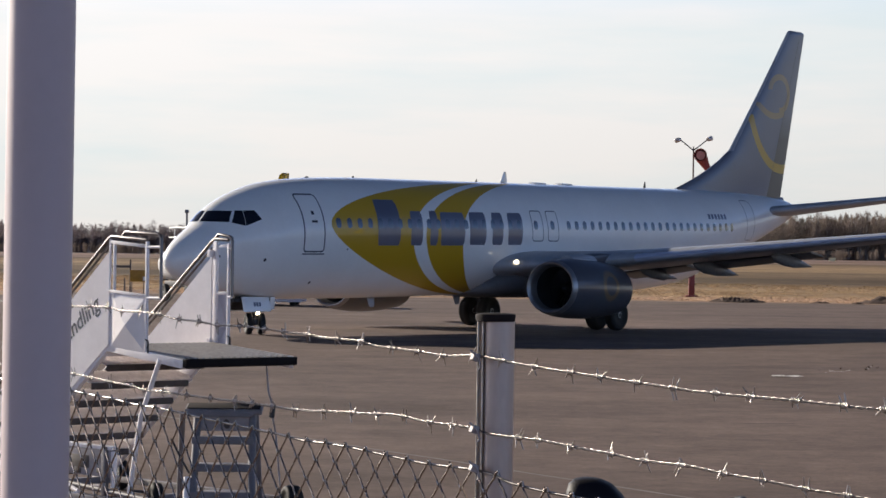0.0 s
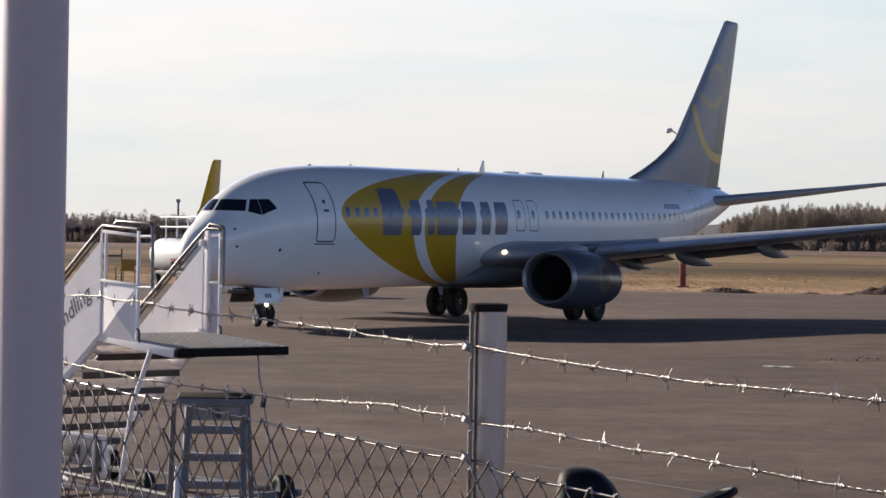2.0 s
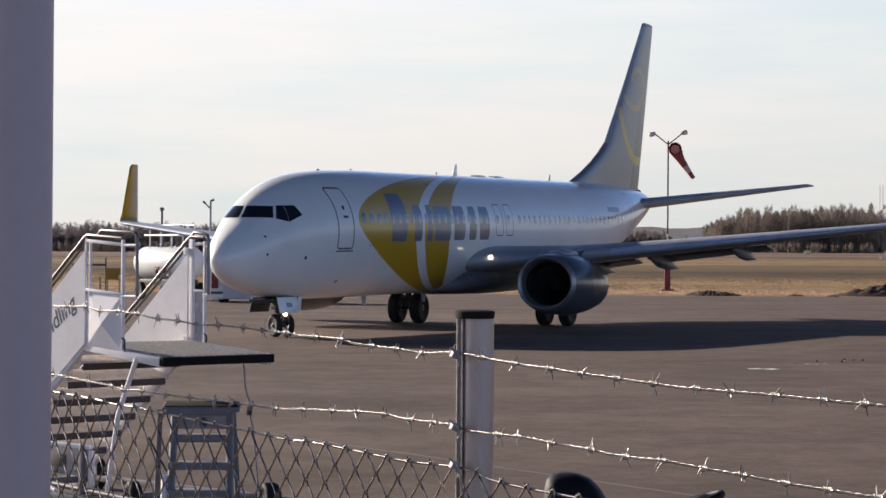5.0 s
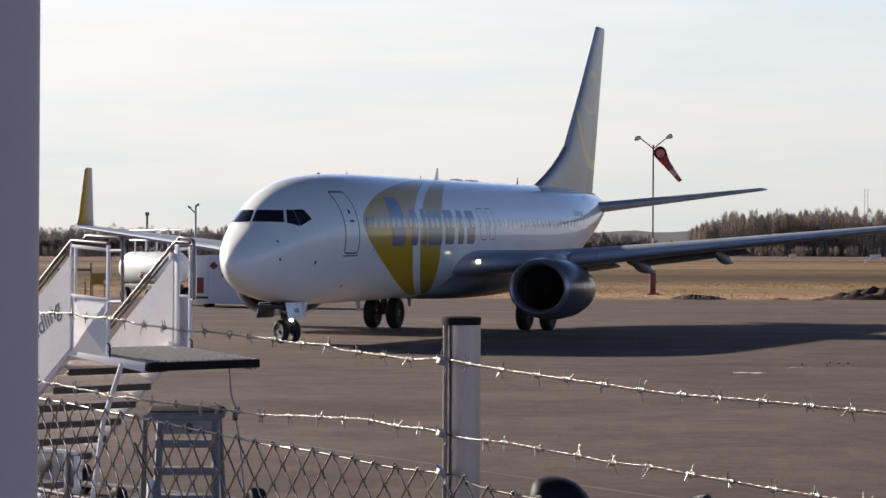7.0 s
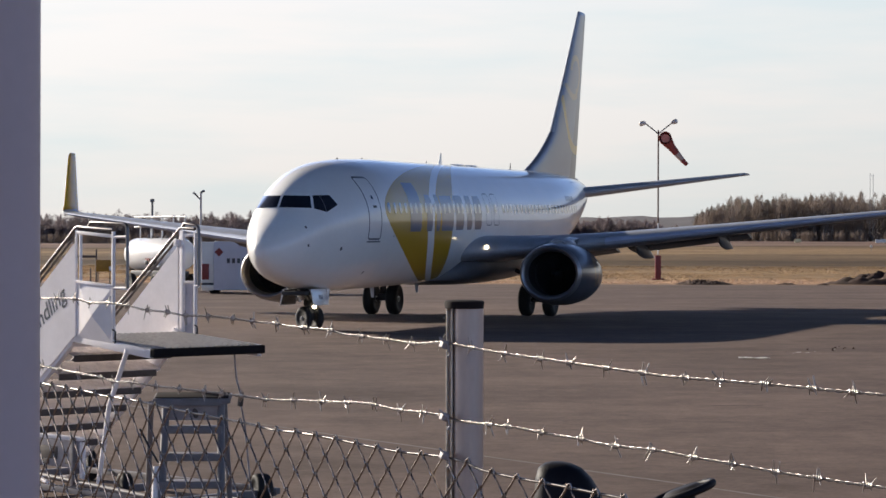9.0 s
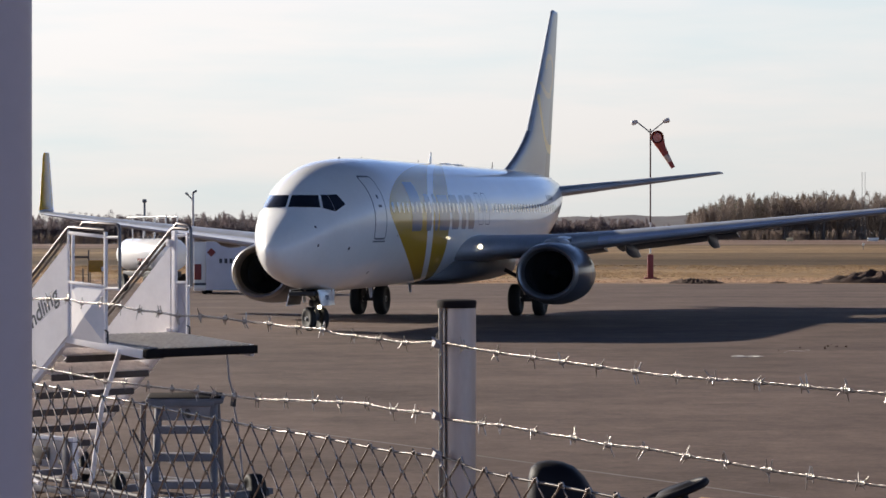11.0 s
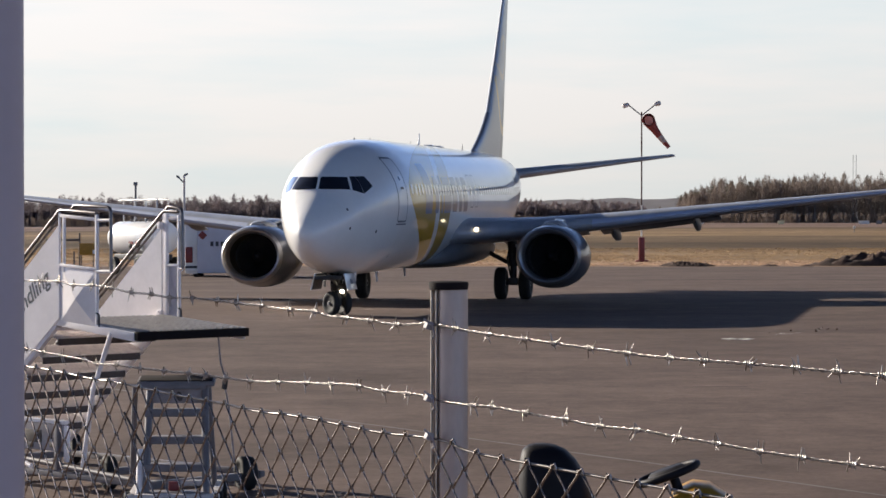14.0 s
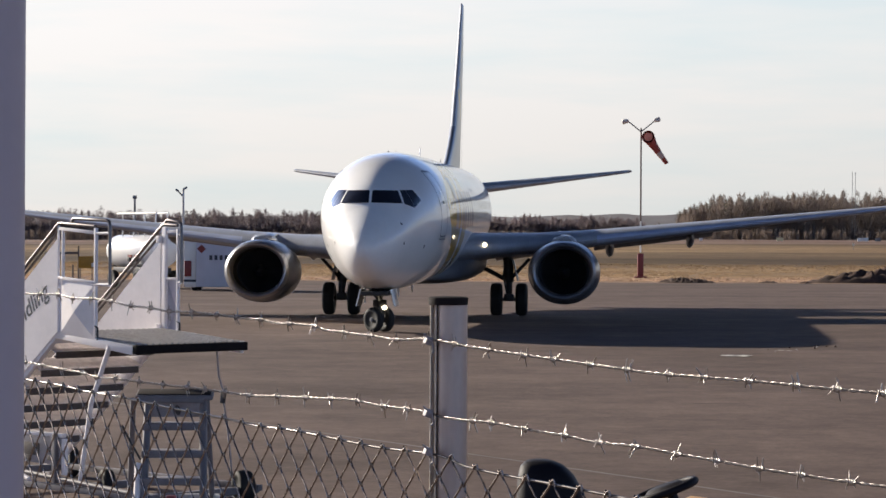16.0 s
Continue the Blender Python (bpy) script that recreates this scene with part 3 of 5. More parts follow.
            dense.append((a + (a2 - a) * t, b + (b2 - b) * t, c + (c2 - c) * t, d + (d2 - d) * t))
    dense.append(dense[0])
    rows = [[on_hull(a, b, side, out), on_hull(a - c * w, b - d * w, side, out)] for a, b, c, d in dense]
    return loft(bm, rows, closed=False, mi=mi)


def livery_material():
    """White, with a yellow oval cut by a white sweep; the mesh's map gives metres aft and metres of girth."""
    m = material("white_and_yellow_livery", WHITE, 0.42, vary=0.05, scale=0.7, fine=9, coat=0.75, spec=0.2)
    m.node_tree.nodes["Principled BSDF"].inputs["Coat Roughness"].default_value = 0.025
    n, l = m.node_tree.nodes, m.node_tree.links
    uv = n.new("ShaderNodeUVMap")
    uv.uv_map = "girth"
    sep = n.new("ShaderNodeSeparateXYZ")
    l.new(uv.outputs["UV"], sep.inputs[0])

    def op(kind, a, b=0.0, c=0.0):
        q = n.new("ShaderNodeMath")
        q.operation = kind
        for i, val in enumerate((a, b, c)):
            if isinstance(val, (int, float)):
                q.inputs[i].default_value = val
            else:
                l.new(val, q.inputs[i])
        return q.outputs[0]

    X, S = sep.outputs["X"], sep.outputs["Y"]
    up = op("GREATER_THAN", S, 0.0)
    s2 = op("MULTIPLY", S, S)

    def sweep(x0, a, b):
        """Metres aft of a curve x0 + k * girth squared."""
        k = op("MULTIPLY_ADD", up, a - b, b)
        return op("SUBTRACT", X, op("MULTIPLY_ADD", s2, k, x0))

    d = op("MAXIMUM", op("SUBTRACT", X, 5.6), 0.0)
    half = op("SQRT", op("MULTIPLY_ADD", op("MULTIPLY", d, d), 0.033, op("MULTIPLY", d, 0.55)))
    off = op("ABSOLUTE", op("ADD", op("SUBTRACT", S, 0.34), op("MULTIPLY", d, 0.066)))
    oval = op("LESS_THAN", off, half)
    ahead = op("LESS_THAN", sweep(12.33, .75, .36), 0.0)
    in1 = op("GREATER_THAN", sweep(9.63, .9, .62), 0.0)
    in2 = op("LESS_THAN", sweep(10.32, .93, .6), 0.0)
    band = op("MULTIPLY", in1, in2)
    fac = op("MULTIPLY", op("MULTIPLY", oval, ahead), op("SUBTRACT", 1.0, band))
    mix = n.new("ShaderNodeMix")
    mix.data_type = "RGBA"
    l.new(fac, mix.inputs[0])
    l.new(n[m["mix"]].outputs[2], mix.inputs[6])
    mix.inputs[7].default_value = (*YELLOW, 1)
    l.new(mix.outputs[2], n["Principled BSDF"].inputs["Base Color"])
    return m


def fin_material():
    """Slate blue, with a large yellow ring and swoosh on the fin."""
    m = material("slate_fin_paint", (0.150, 0.165, 0.215), 0.32, vary=0.08, scale=0.7, fine=8, coat=0.22)
    n, l = m.node_tree.nodes, m.node_tree.links
    tc, sep = n.new("ShaderNodeTexCoord"), n.new("ShaderNodeSeparateXYZ")
    l.new(tc.outputs["Object"], sep.inputs[0])

    def op(kind, a, b=0.0, c=0.0):
        q = n.new("ShaderNodeMath")
        q.operation = kind
        for i, val in enumerate((a, b, c)):
            if isinstance(val, (int, float)):
                q.inputs[i].default_value = val
            else:
                l.new(val, q.inputs[i])
        return q.outputs[0]

    X, Z = sep.outputs["X"], sep.outputs["Z"]

    def ring(cx, cz, ax, az, r0, r1):
        dx = op("DIVIDE", op("SUBTRACT", X, cx), ax)
        dz = op("DIVIDE", op("SUBTRACT", Z, cz), az)
        r = op("SQRT", op("ADD", op("MULTIPLY", dx, dx), op("MULTIPLY", dz, dz)))
        return op("MULTIPLY", op("GREATER_THAN", r, r0), op("LESS_THAN", r, r1))

    outer = op("MULTIPLY", ring(-37.0, 9.2, 2.8, 2.7, .91, 1.05), op("LESS_THAN", Z, 8.75))
    loop = op("MULTIPLY", ring(-36.65, 9.75, .98, .85, .70, 1.0), op("SUBTRACT", 1.0, op("MULTIPLY", op("GREATER_THAN", X, -36.65), op("LESS_THAN", Z, 9.9))))
    tail = op("MULTIPLY", ring(-36.2, 10.3, 2.0, 1.65, .84, 1.0), op("MULTIPLY", op("LESS_THAN", Z, 9.3), op("GREATER_THAN", X, -37.1)))
    fac = op("MINIMUM", op("ADD", op("MULTIPLY", outer, .95), op("MULTIPLY", op("MAXIMUM", loop, tail), .48)), 1.0)
    mix = n.new("ShaderNodeMix")
    mix.data_type = "RGBA"
    l.new(fac, mix.inputs[0])
    mix.inputs[7].default_value = (*YELLOW, 1)
    # dark lower end of the rudder
    aft = op("ADD", X, op("MULTIPLY_ADD", op("SUBTRACT", Z, 5.3), .36, 35.75))
    dark_end = n.new("ShaderNodeMix")
    dark_end.data_type = "RGBA"
    fade = op("MINIMUM", op("MAXIMUM", op("MULTIPLY", op("SUBTRACT", 9.0, Z), .7), 0.0), .85)
    l.new(op("MULTIPLY", op("LESS_THAN", aft, 0.0), fade), dark_end.inputs[0])
    l.new(n[m["mix"]].outputs[2], dark_end.inputs[6])
    l.new(dark_end.outputs[2], mix.inputs[6])
    dark_end.inputs[7].default_value = (.02, .02, .025, 1)
    # bare metal strip along the leading edge
    edge = op("ADD", X, op("MULTIPLY_ADD", op("SUBTRACT", Z, 5.15), .873, 31.05 + .13))
    bare_edge = n.new("ShaderNodeMix")
    bare_edge.data_type = "RGBA"
    l.new(op("MULTIPLY", op("GREATER_THAN", edge, 0.0), op("GREATER_THAN", Z, 7.15)), bare_edge.inputs[0])
    l.new(mix.outputs[2], bare_edge.inputs[6])
    bare_edge.inputs[7].default_value = (.36, .38, .43, 1)
    l.new(bare_edge.outputs[2], n["Principled BSDF"].inputs["Base Color"])
    return m


def nacelle_material():
    """Dark slate, with a worn yellow ring on the cowl's side."""
    m = material("dark_slate_cowl_paint", (0.085, 0.089, 0.110), 0.3, vary=0.12, scale=1.5, fine=10, coat=0.3)
    n, l = m.node_tree.nodes, m.node_tree.links
    tc, mp, ln = n.new("ShaderNodeTexCoord"), n.new("ShaderNodeMapping"), n.new("ShaderNodeVectorMath")
    mp.inputs["Location"].default_value, mp.inputs["Scale"].default_value = (2.05, 0, -.12), (1, 0, 1)
    ln.operation = "LENGTH"
    ramp = n.new("ShaderNodeValToRGB")
    e = ramp.color_ramp.elements
    e[0].position, e[1].position = .30, .36
    for p, v in ((.46, .26), (.56, 0.0)):
        e.new(p).color = (v, v, v, 1)
    e[0].color, e[1].color = (0, 0, 0, 1), (.26, .26, .26, 1)
    mix = n.new("ShaderNodeMix")
    mix.data_type = "RGBA"
    l.new(tc.outputs["Object"], mp.inputs["Vector"]), l.new(mp.outputs["Vector"], ln.inputs[0]), l.new(ln.outputs["Value"], ramp.inputs["Fac"])
    l.new(ramp.outputs["Color"], mix.inputs[0]), l.new(n[m["mix"]].outputs[2], mix.inputs[6])
    mix.inputs[7].default_value = (*YELLOW, 1)
    l.new(mix.outputs[2], n["Principled BSDF"].inputs["Base Color"])
    return m


def fuselage_bm():
    bm = bmesh.new()
    uvl = bm.loops.layers.uv.new("girth")
    ss = sorted({0.012, .05, .1, .15, .22, .3, .4, .5, .6, .75, .9} | {1 + .1 * i for i in range(40)} | {5 + .25 * i for i in range(60)} | {20 + .5 * i for i in range(36)} | {38.0})
    n = 72
    rings, maps = [], []
    for s in ss:
        t, b, w, mid = f_top(s), f_bot(s), f_wid(s), f_mid(s)
        ring, mp = [], []
        for k in range(n):
            a = 2 * math.pi * k / n
            y, q = math.cos(a), math.sin(a)
            h = (t - mid) if q > 0 else (mid - b)
            if q > 0:
                k2 = 2 / f_pow(s)
                y, qq = math.copysign(abs(y) ** k2, y), q ** k2
            else:
                qq = q
            ring.append(bm.verts.new((-s, w * y, mid + h * qq + TILT * s)))
            girth = math.asin(max(-1, min(1, q)))
            mp.append(girth * (1.88 if q > 0 else 2.0))
        rings.append(ring)
        maps.append(mp)
    for i in range(len(ss) - 1):
        for k in range(n):
            j = (k + 1) % n
            f = bm.faces.new((rings[i][k], rings[i][j], rings[i + 1][j], rings[i + 1][k]))
            for lp, (a, c) in zip(f.loops, ((i, k), (i, j), (i + 1, j), (i + 1, k))):
                lp[uvl].uv = (ss[a], maps[a][c])
    bm.faces.new(rings[0]), bm.faces.new(rings[-1])
    return bm


def lifted(z, s):
    return z + TILT * s


def build_airliner():
    root = bare("airliner", "white twin-engine jet airliner with yellow oval and slate-blue tail", "airplane")
    livery, finpaint, nacelle_paint = livery_material(), fin_material(), nacelle_material()
    part("fuselage", fuselage_bm(), livery, root, "glossy white skin with a yellow oval swept by a white band")
    # cabin windows
    wn_ss = [5.92 + .508 * k for k in range(49)]
    wmesh = {}
    for side in (1, -1):
        for s in wn_ss:
            if 15.7 < s < 18.2 and abs(s - 16.7) > .2 and abs(s - 17.65) > .2:
                continue
            bm = bmesh.new()
            skin_block(bm, s - .115, s + .115, 3.34, 3.66, side, .005, nose=.07, nx=3, nz=6)
            part("window", bm, M_WINDOW, root)
    # cockpit panes, by height and half width on the front, by length on the side
    def pane(corners, front):
        bm = bmesh.new()
        n = 12
        (a, b, c, d) = corners
        rows = []
        for j in range(n + 1):
            v = j / n
            l = (a[0] + (d[0] - a[0]) * v, a[1] + (d[1] - a[1]) * v)
            r = (b[0] + (c[0] - b[0]) * v, b[1] + (c[1] - b[1]) * v)
            row = []
            for i in range(n + 1):
                u = i / n
                p, z = l[0] + (r[0] - l[0]) * u, l[1] + (r[1] - l[1]) * u
                if front:  # p is the half width: look for the length at which the skin has it
                    lo, hi = .3, 4.0
                    for _ in range(40):
                        md = (lo + hi) / 2
                        if z < f_top(md) and hull_y(md, z - TILT * md) > abs(p):
                            hi = md
                        else:
                            lo = md
                    row.append(Vector((.022 - hi, p, z)))
                else:
                    row.append(on_hull(abs(p), z - TILT * abs(p), 1 if p > 0 else -1, .006))
            rows.append(row)
        return loft(bm, rows, closed=False)
    for sd in (1, -1):
        part("cockpit_window", pane([(sd * .035, 3.53), (sd * hull_y(1.90, 3.52 - TILT * 1.90), 3.52), (sd * hull_y(2.18, 3.87 - TILT * 2.18), 3.87), (sd * .035, 3.87)], True), M_COCKPIT, root)
        part("cockpit_window", pane([(sd * 1.94, 3.50), (sd * 2.33, 3.41), (sd * 2.45, 3.885), (sd * 2.24, 3.88)], False), M_COCKPIT, root)
        part("cockpit_window", pane([(sd * 2.342, 3.41), (sd * 2.93, 3.62), (sd * 2.82, 3.90), (sd * 2.462, 3.885)], False), M_COCKPIT, root)
        # doors and exits
        door = part("door", skin_ring(bmesh.new(), 4.40, 5.30, 2.56, 4.42, .05, sd, .13, .005), M_LINE, root, "closed front door with dark outline")
        bm = bmesh.new()
        skin_block(bm, 4.75, 5.0, 3.50, 3.57, sd, .012)
        part("handle", bm, M_LETTER, door)
        bm = bmesh.new()
        skin_block(bm, 4.80, 4.92, 3.75, 3.87, sd, .006, nose=.03)
        part("peephole_window", bm, M_WINDOW, door)
        bm = bmesh.new()
        skin_block(bm, 4.38, 5.33, 2.49, 2.53, sd, .008)
        part("sill", bm, M_LINE, door)
        part("door", skin_ring(bmesh.new(), 31.75, 32.55, 2.98, 4.62, .03, sd, .12, .005), M_LINE, root, "closed rear door with thin outline")
        for s in (16.35, 17.3):
            part("emergency_exit", skin_ring(bmesh.new(), s, s + .68, 2.92, 4.02, .035, sd, .13, .005), M_LINE, root)
        # title on the skin, as plain slanted bars
        for s0, s1, z0, z1 in ((7.8, 8.95, 2.78, 4.28), (9.5, 10.12, 2.78, 3.92), (10.52, 10.94, 2.78, 3.94), (11.1, 12.42, 2.78, 3.90), (12.70, 13.62, 2.80, 3.92), (13.98, 14.6, 2.80, 3.92), (14.9, 15.75, 2.80, 3.92)):
            bm = bmesh.new()
            skin_block(bm, s0, s1, z0, z1, sd, .004, slant=.06, nose=.06, nx=4, nz=10)
            part("title_bar", bm, M_SLATE, root, "plain slate-blue painted bar")
        for k in range(6):
            bm = bmesh.new()
            skin_block(bm, 28.45 + .26 * k, 28.62 + .26 * k, 3.82, 4.02, sd, .004)
            part("registration_bar", bm, M_SLATE, root)
        # small ports and probes on the nose
        for s, z, w in ((1.34, 2.95, .07), (1.36, 2.44, .08), (3.0, 2.33, .10), (6.35, 2.66, .06), (5.2, 1.6, .09)):
            bm = bmesh.new()
            skin_block(bm, s - w / 2, s + w / 2, z - w / 2, z + w / 2, sd, .008, nose=w * .3, nx=3, nz=4)
            part("port", bm, M_LETTER, root)
    # blades and lamps on the crown
    for s, h, w in ((16.9, .42, .30), (8.6, .07, .12), (15.4, .11, .10), (26.3, .26, .14), (6.2, .07, .20)):
        bm = bmesh.new()
        z = lifted(f_top(s), s) - .02
        loft(bm, [section((-s, 0, z), w * 1.4, .16, (0, 1, 0)), section((-s - w * .75, 0, z + h), w * .5, .16, (0, 1, 0))])
        part("antenna", bm, M_WHITE if h > .3 else M_STRUTDARK, root)
    for s in (19.2, 20.9):
        bm = bmesh.new()
        box(bm, (-s, 0, lifted(5.05, s)), (.7, .3, .06), bevel=.02)
        part("antenna_fairing", bm, M_WHITE, root)
    for s in (9.5, 14.2):
        bm = bmesh.new()
        loft(bm, [section((-s, 0, lifted(1.04, s)), .42, .14, (0, 1, 0)), section((-s - .16, 0, lifted(.70, s)), .24, .14, (0, 1, 0))])
        part("belly_antenna", bm, M_LIGHTGREY, root)
    # belly fairing at the wing root
    bm = bmesh.new()
    rings = []
    for s, w, b, t in ((14.0, .5, 1.05, 1.25), (14.6, 1.45, .97, 1.7), (15.4, 1.92, .92, 2.15), (17.5, 2.12, .88, 2.35), (20, 2.1, .90, 2.3), (22, 1.9, .96, 2.1), (23.6, 1.2, 1.05, 1.6), (24.4, .4, 1.12, 1.3)):
        ring = []
        for k in range(28):
            a = 2 * math.pi * k / 28
            c, q = math.cos(a), math.sin(a)
            c, q = math.copysign(abs(c) ** .7, c), math.copysign(abs(q) ** .7, q)
            ring.append((-s, w * c, (t + b) / 2 + (t - b) / 2 * q + TILT * s))
        rings.append(ring)
    loft(bm, rings)
    part("belly_fairing", bm, M_BELLY, root, "grey wing-root fairing, darkened for shade")
    # fin with dorsal fillet, rudder line
    bm = bmesh.new()
    te_at = lambda z: -36.97 - (z - 5.15) * .264
    # the foot runs forward into a low fillet along the crown
    foot = [section((x, 0, z), x - te_at(z), .38 / (x - te_at(z)), (0, 1, 0)) for x, z in ((-27.6, 5.16), (-28.6, 5.44), (-29.9, 5.86), (-31.05, 6.30), (-31.95, 6.72), (-32.75, 7.18))]
    loft(bm, foot + [section((-35.05, 0, 9.72), 3.12, .095, (0, 1, 0)), section((-37.33, 0, 12.36), 1.53, .095, (0, 1, 0)), section((-37.45, 0, 12.5), 1.42, .08, (0, 1, 0)), section((-37.65, 0, 12.56), 1.05, .04, (0, 1, 0))])
    fin = part("fin", bm, finpaint, root, "tall slate-blue fin with a faint yellow ring")
    for sd in (1, -1):
        bm = bmesh.new()
        pts = []
        for k in range(13):
            u = k / 12
            z = 5.5 + u * 6.7
            te, ch = -37.06 - (z - 5.3) * .255, 4.7 - u * 3.2
            pts.append((te + ch * .30, z, ch))
        loft(bm, [[(x - .012, sd * (ch * .034 + .004), z), (x + .012, sd * (ch * .0355 + .004), z)] for x, z, ch in pts], closed=False)
        part("rudder_seam", bm, M_LETTER, fin)
    # tailplane
    for sd in (1, -1):
        bm = bmesh.new()
        loft(bm, [section((-33.9, sd * .4, 4.60), 4.0, .12), section((-34.35, sd * 1.1, 4.69), 3.6, .12), section((-38.0, sd * 7.05, 5.51), 1.35, .10), section((-38.25, sd * 7.17, 5.53), .95, .06)])
        part("tailplane", bm, M_LIGHTGREY, root, "light grey tailplane")
    bm = bmesh.new()
    lathe(bm, [(0, .17), (-.12, .19), (-.35, .15), (-.38, .1)], pose(-37.95, 0, 4.28 + TILT * 38), 16)
    part("tailcone_exhaust", bm, M_EXHAUST, root)
    bm = bmesh.new()
    lathe(bm, [(0, .1), (-.2, .13), (-.35, .05)], pose(-36.9, 0, lifted(4.72, 36.9)), 12)
    part("tail_lamp", bm, M_LIGHTGREY, root)
    # wings
    for sd in (1, -1):
        bm = bmesh.new()
        wz = lambda y: 2.19 + .112 * (y - 2.3) if sd > 0 else 2.10 + .107 * (y - 2.3)
        le = lambda y: -14.88 - .524 * (y - 2.3)
        te = lambda y: -21.85 if y < 5.9 else -21.85 - (y - 5.9) * .216
        secs = []
        for y, th in ((1.2, .13), (1.9, .128), (2.6, .125), (4.0, .12), (5.9, .115), (8.5, .108), (11.5, .102), (14.5, .098), (16.7, .095)):
            x = le(y) + (.08 if y < 2.2 else 0)
            secs.append(section((x, sd * y, wz(y) + .02 + max(0.0, .15 - .05 * max(0.0, y - 1.2))), x - te(y), th, twist=.02))
        for y, z, x, ch, up in ((16.95, .02, -22.62, 1.56, (0, -sd * .25, .97)), (17.12, .12, -22.85, 1.42, (0, -sd * .7, .7)), (17.23, .36, -23.2, 1.26, (0, -sd * .95, .3)), (17.80, 2.34, -24.75, .64, (0, -sd, .26)), (17.83, 2.46, -24.95, .48, (0, -sd, .26))):
            secs.append(section((x, sd * y, wz(17) + z), ch, .09, up))
        nw = len(secs[0])
        loft(bm, secs)
        for fc in bm.faces:
            if fc.calc_center_median().z > wz(17) + .2:
                fc.material_index = 1
        for fc in bm.faces:
            c = fc.calc_center_median()
            if 5.6 < abs(c.y) < 16.6 and c.x > le(abs(c.y)) - .05 * (le(abs(c.y)) - te(abs(c.y))):
                fc.material_index = 2
        wing = part("wing", bm, [M_LIGHTGREY, M_YELLOW, M_SLAT], root, "light grey wing with a yellow winglet")
        # slat and flap seams
        bm = bmesh.new()
        for y0, y1 in ((2.6, 4.2), (5.6, 16.6)):
            rows = []
            for k in range(15):
                y = y0 + (y1 - y0) * k / 14
                c = le(y) - te(y)
                for_th = .128 - .0022 * y
                x = le(y) - .06 * c
                h = 5 * for_th * (.2969 * math.sqrt(.06) - .126 * .06) * c
                rows.append([(x - .02, sd * y, wz(y) + .02 - h + .02 * .22 * c - .0014 * c - .012), (x + .02, sd * y, wz(y) + .02 - h + .02 * .22 * c - .0014 * c - .012)])
            loft(bm, rows, closed=False)
        part("slat_seam", bm, M_LINE, wing)
        # flap track fairings
        for y, L, r in ((4.1, 2.5, .15), (6.3, 3.1, .18), (9.1, 2.9, .165)):
            bm = bmesh.new()
            z = wz(y) - (.20 if sd > 0 else .06)
            x = te(y) + 1.95
            lathe(bm, [(0, .02), (-.25, r * .7), (-.8, r), (-1.6, r * .95), (-L + .7, r * .55), (-L + .2, r * .2), (-L, .015)], pose(x, sd * y, z, 0, -7, 0), 14, squash=lambda p: Vector((p.x, p.y * .85, p.z * 1.35)))
            part("flap_fairing", bm, M_STRUT, wing)
        # flaps let down a little behind the wing
        for y0, y1 in ((2.3, 5.3), (5.75, 9.9)):
            bm = bmesh.new()
            loft(bm, [section((te(y) + .75, sd * y, wz(y) - .13), ch, .10, twist=.17) for y, ch in ((y0, 1.25), ((y0 + y1) / 2, 1.15), (y1, .95))])
            part("flap", bm, M_STRUT, wing)
        # landing lamp in the wing root
        bm = bmesh.new()
        lathe(bm, [(.03, .001), (.02, .045), (0, .062), (-.12, .08)], pose(-14.76, sd * 2.30, 2.42), 16)
        part("landing_lamp", bm, M_LAMP, wing, "bright white landing lamp")
    # engines
    for sd in (1, -1):
        ax, az = sd * 4.87, 1.58
        def flat(p):
            return Vector((p.x, p.y * 1.05, p.z * (.94 if p.z > 0 else .93)))
        at = pose(-13.25, ax, az, 0, -1.5, 0)
        bm = bmesh.new()
        lathe(bm, [(-.16, .985), (-.5, 1.055), (-1.1, 1.10), (-1.9, 1.10), (-2.8, 1.03), (-3.62, .89), (-3.64, .85), (-2.6, .82)], None, 48, squash=flat, caps=False)
        eng = part("engine", bm, nacelle_paint, root, "dark slate engine nacelle with polished inlet lip", at)
        bm = bmesh.new()
        lathe(bm, [(-.16, .985), (-.06, .95), (0, .90), (-.02, .85), (-.12, .805), (-.36, .765)], None, 48, squash=flat, caps=False)
        part("inlet_lip", bm, M_LIP, eng)
        # near-black wall stands in for the shade inside the inlet
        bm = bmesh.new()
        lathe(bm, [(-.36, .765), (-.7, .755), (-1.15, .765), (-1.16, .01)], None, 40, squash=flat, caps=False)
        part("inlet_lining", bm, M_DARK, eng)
        blade = None
        for k in range(24):
            if blade is None:
                bm = bmesh.new()
                vs = []
                for r, tw, w in ((.2, .5, .10), (.48, .85, .11), (.70, 1.1, .10)):
                    for q in (-1, 1):
                        vs.append(bm.verts.new((q * w * math.cos(tw), r, q * w * math.sin(tw))))
                bm.faces.new((vs[0], vs[1], vs[3], vs[2])), bm.faces.new((vs[2], vs[3], vs[5], vs[4]))
                ob = part("fan_blade", bm, M_FAN, eng, "", pose(-1.02, 0, 0))
                blade = ob.data
            else:
                ob = new("fan_blade", blade)
                ob.parent, ob.matrix_basis = eng, pose(-1.02, 0, 0, 15 * k, 0, 0)
        bm = bmesh.new()
        lathe(bm, [(-.72, .005), (-.78, .07), (-.9, .15), (-1.05, .21)], None, 20)
        part("spinner", bm, M_FAN, eng)
        bm = bmesh.new()
        lathe(bm, [(-3.0, .62), (-3.6, .56), (-4.1, .45), (-4.12, .41), (-3.7, .4)], None, 28, caps=False)
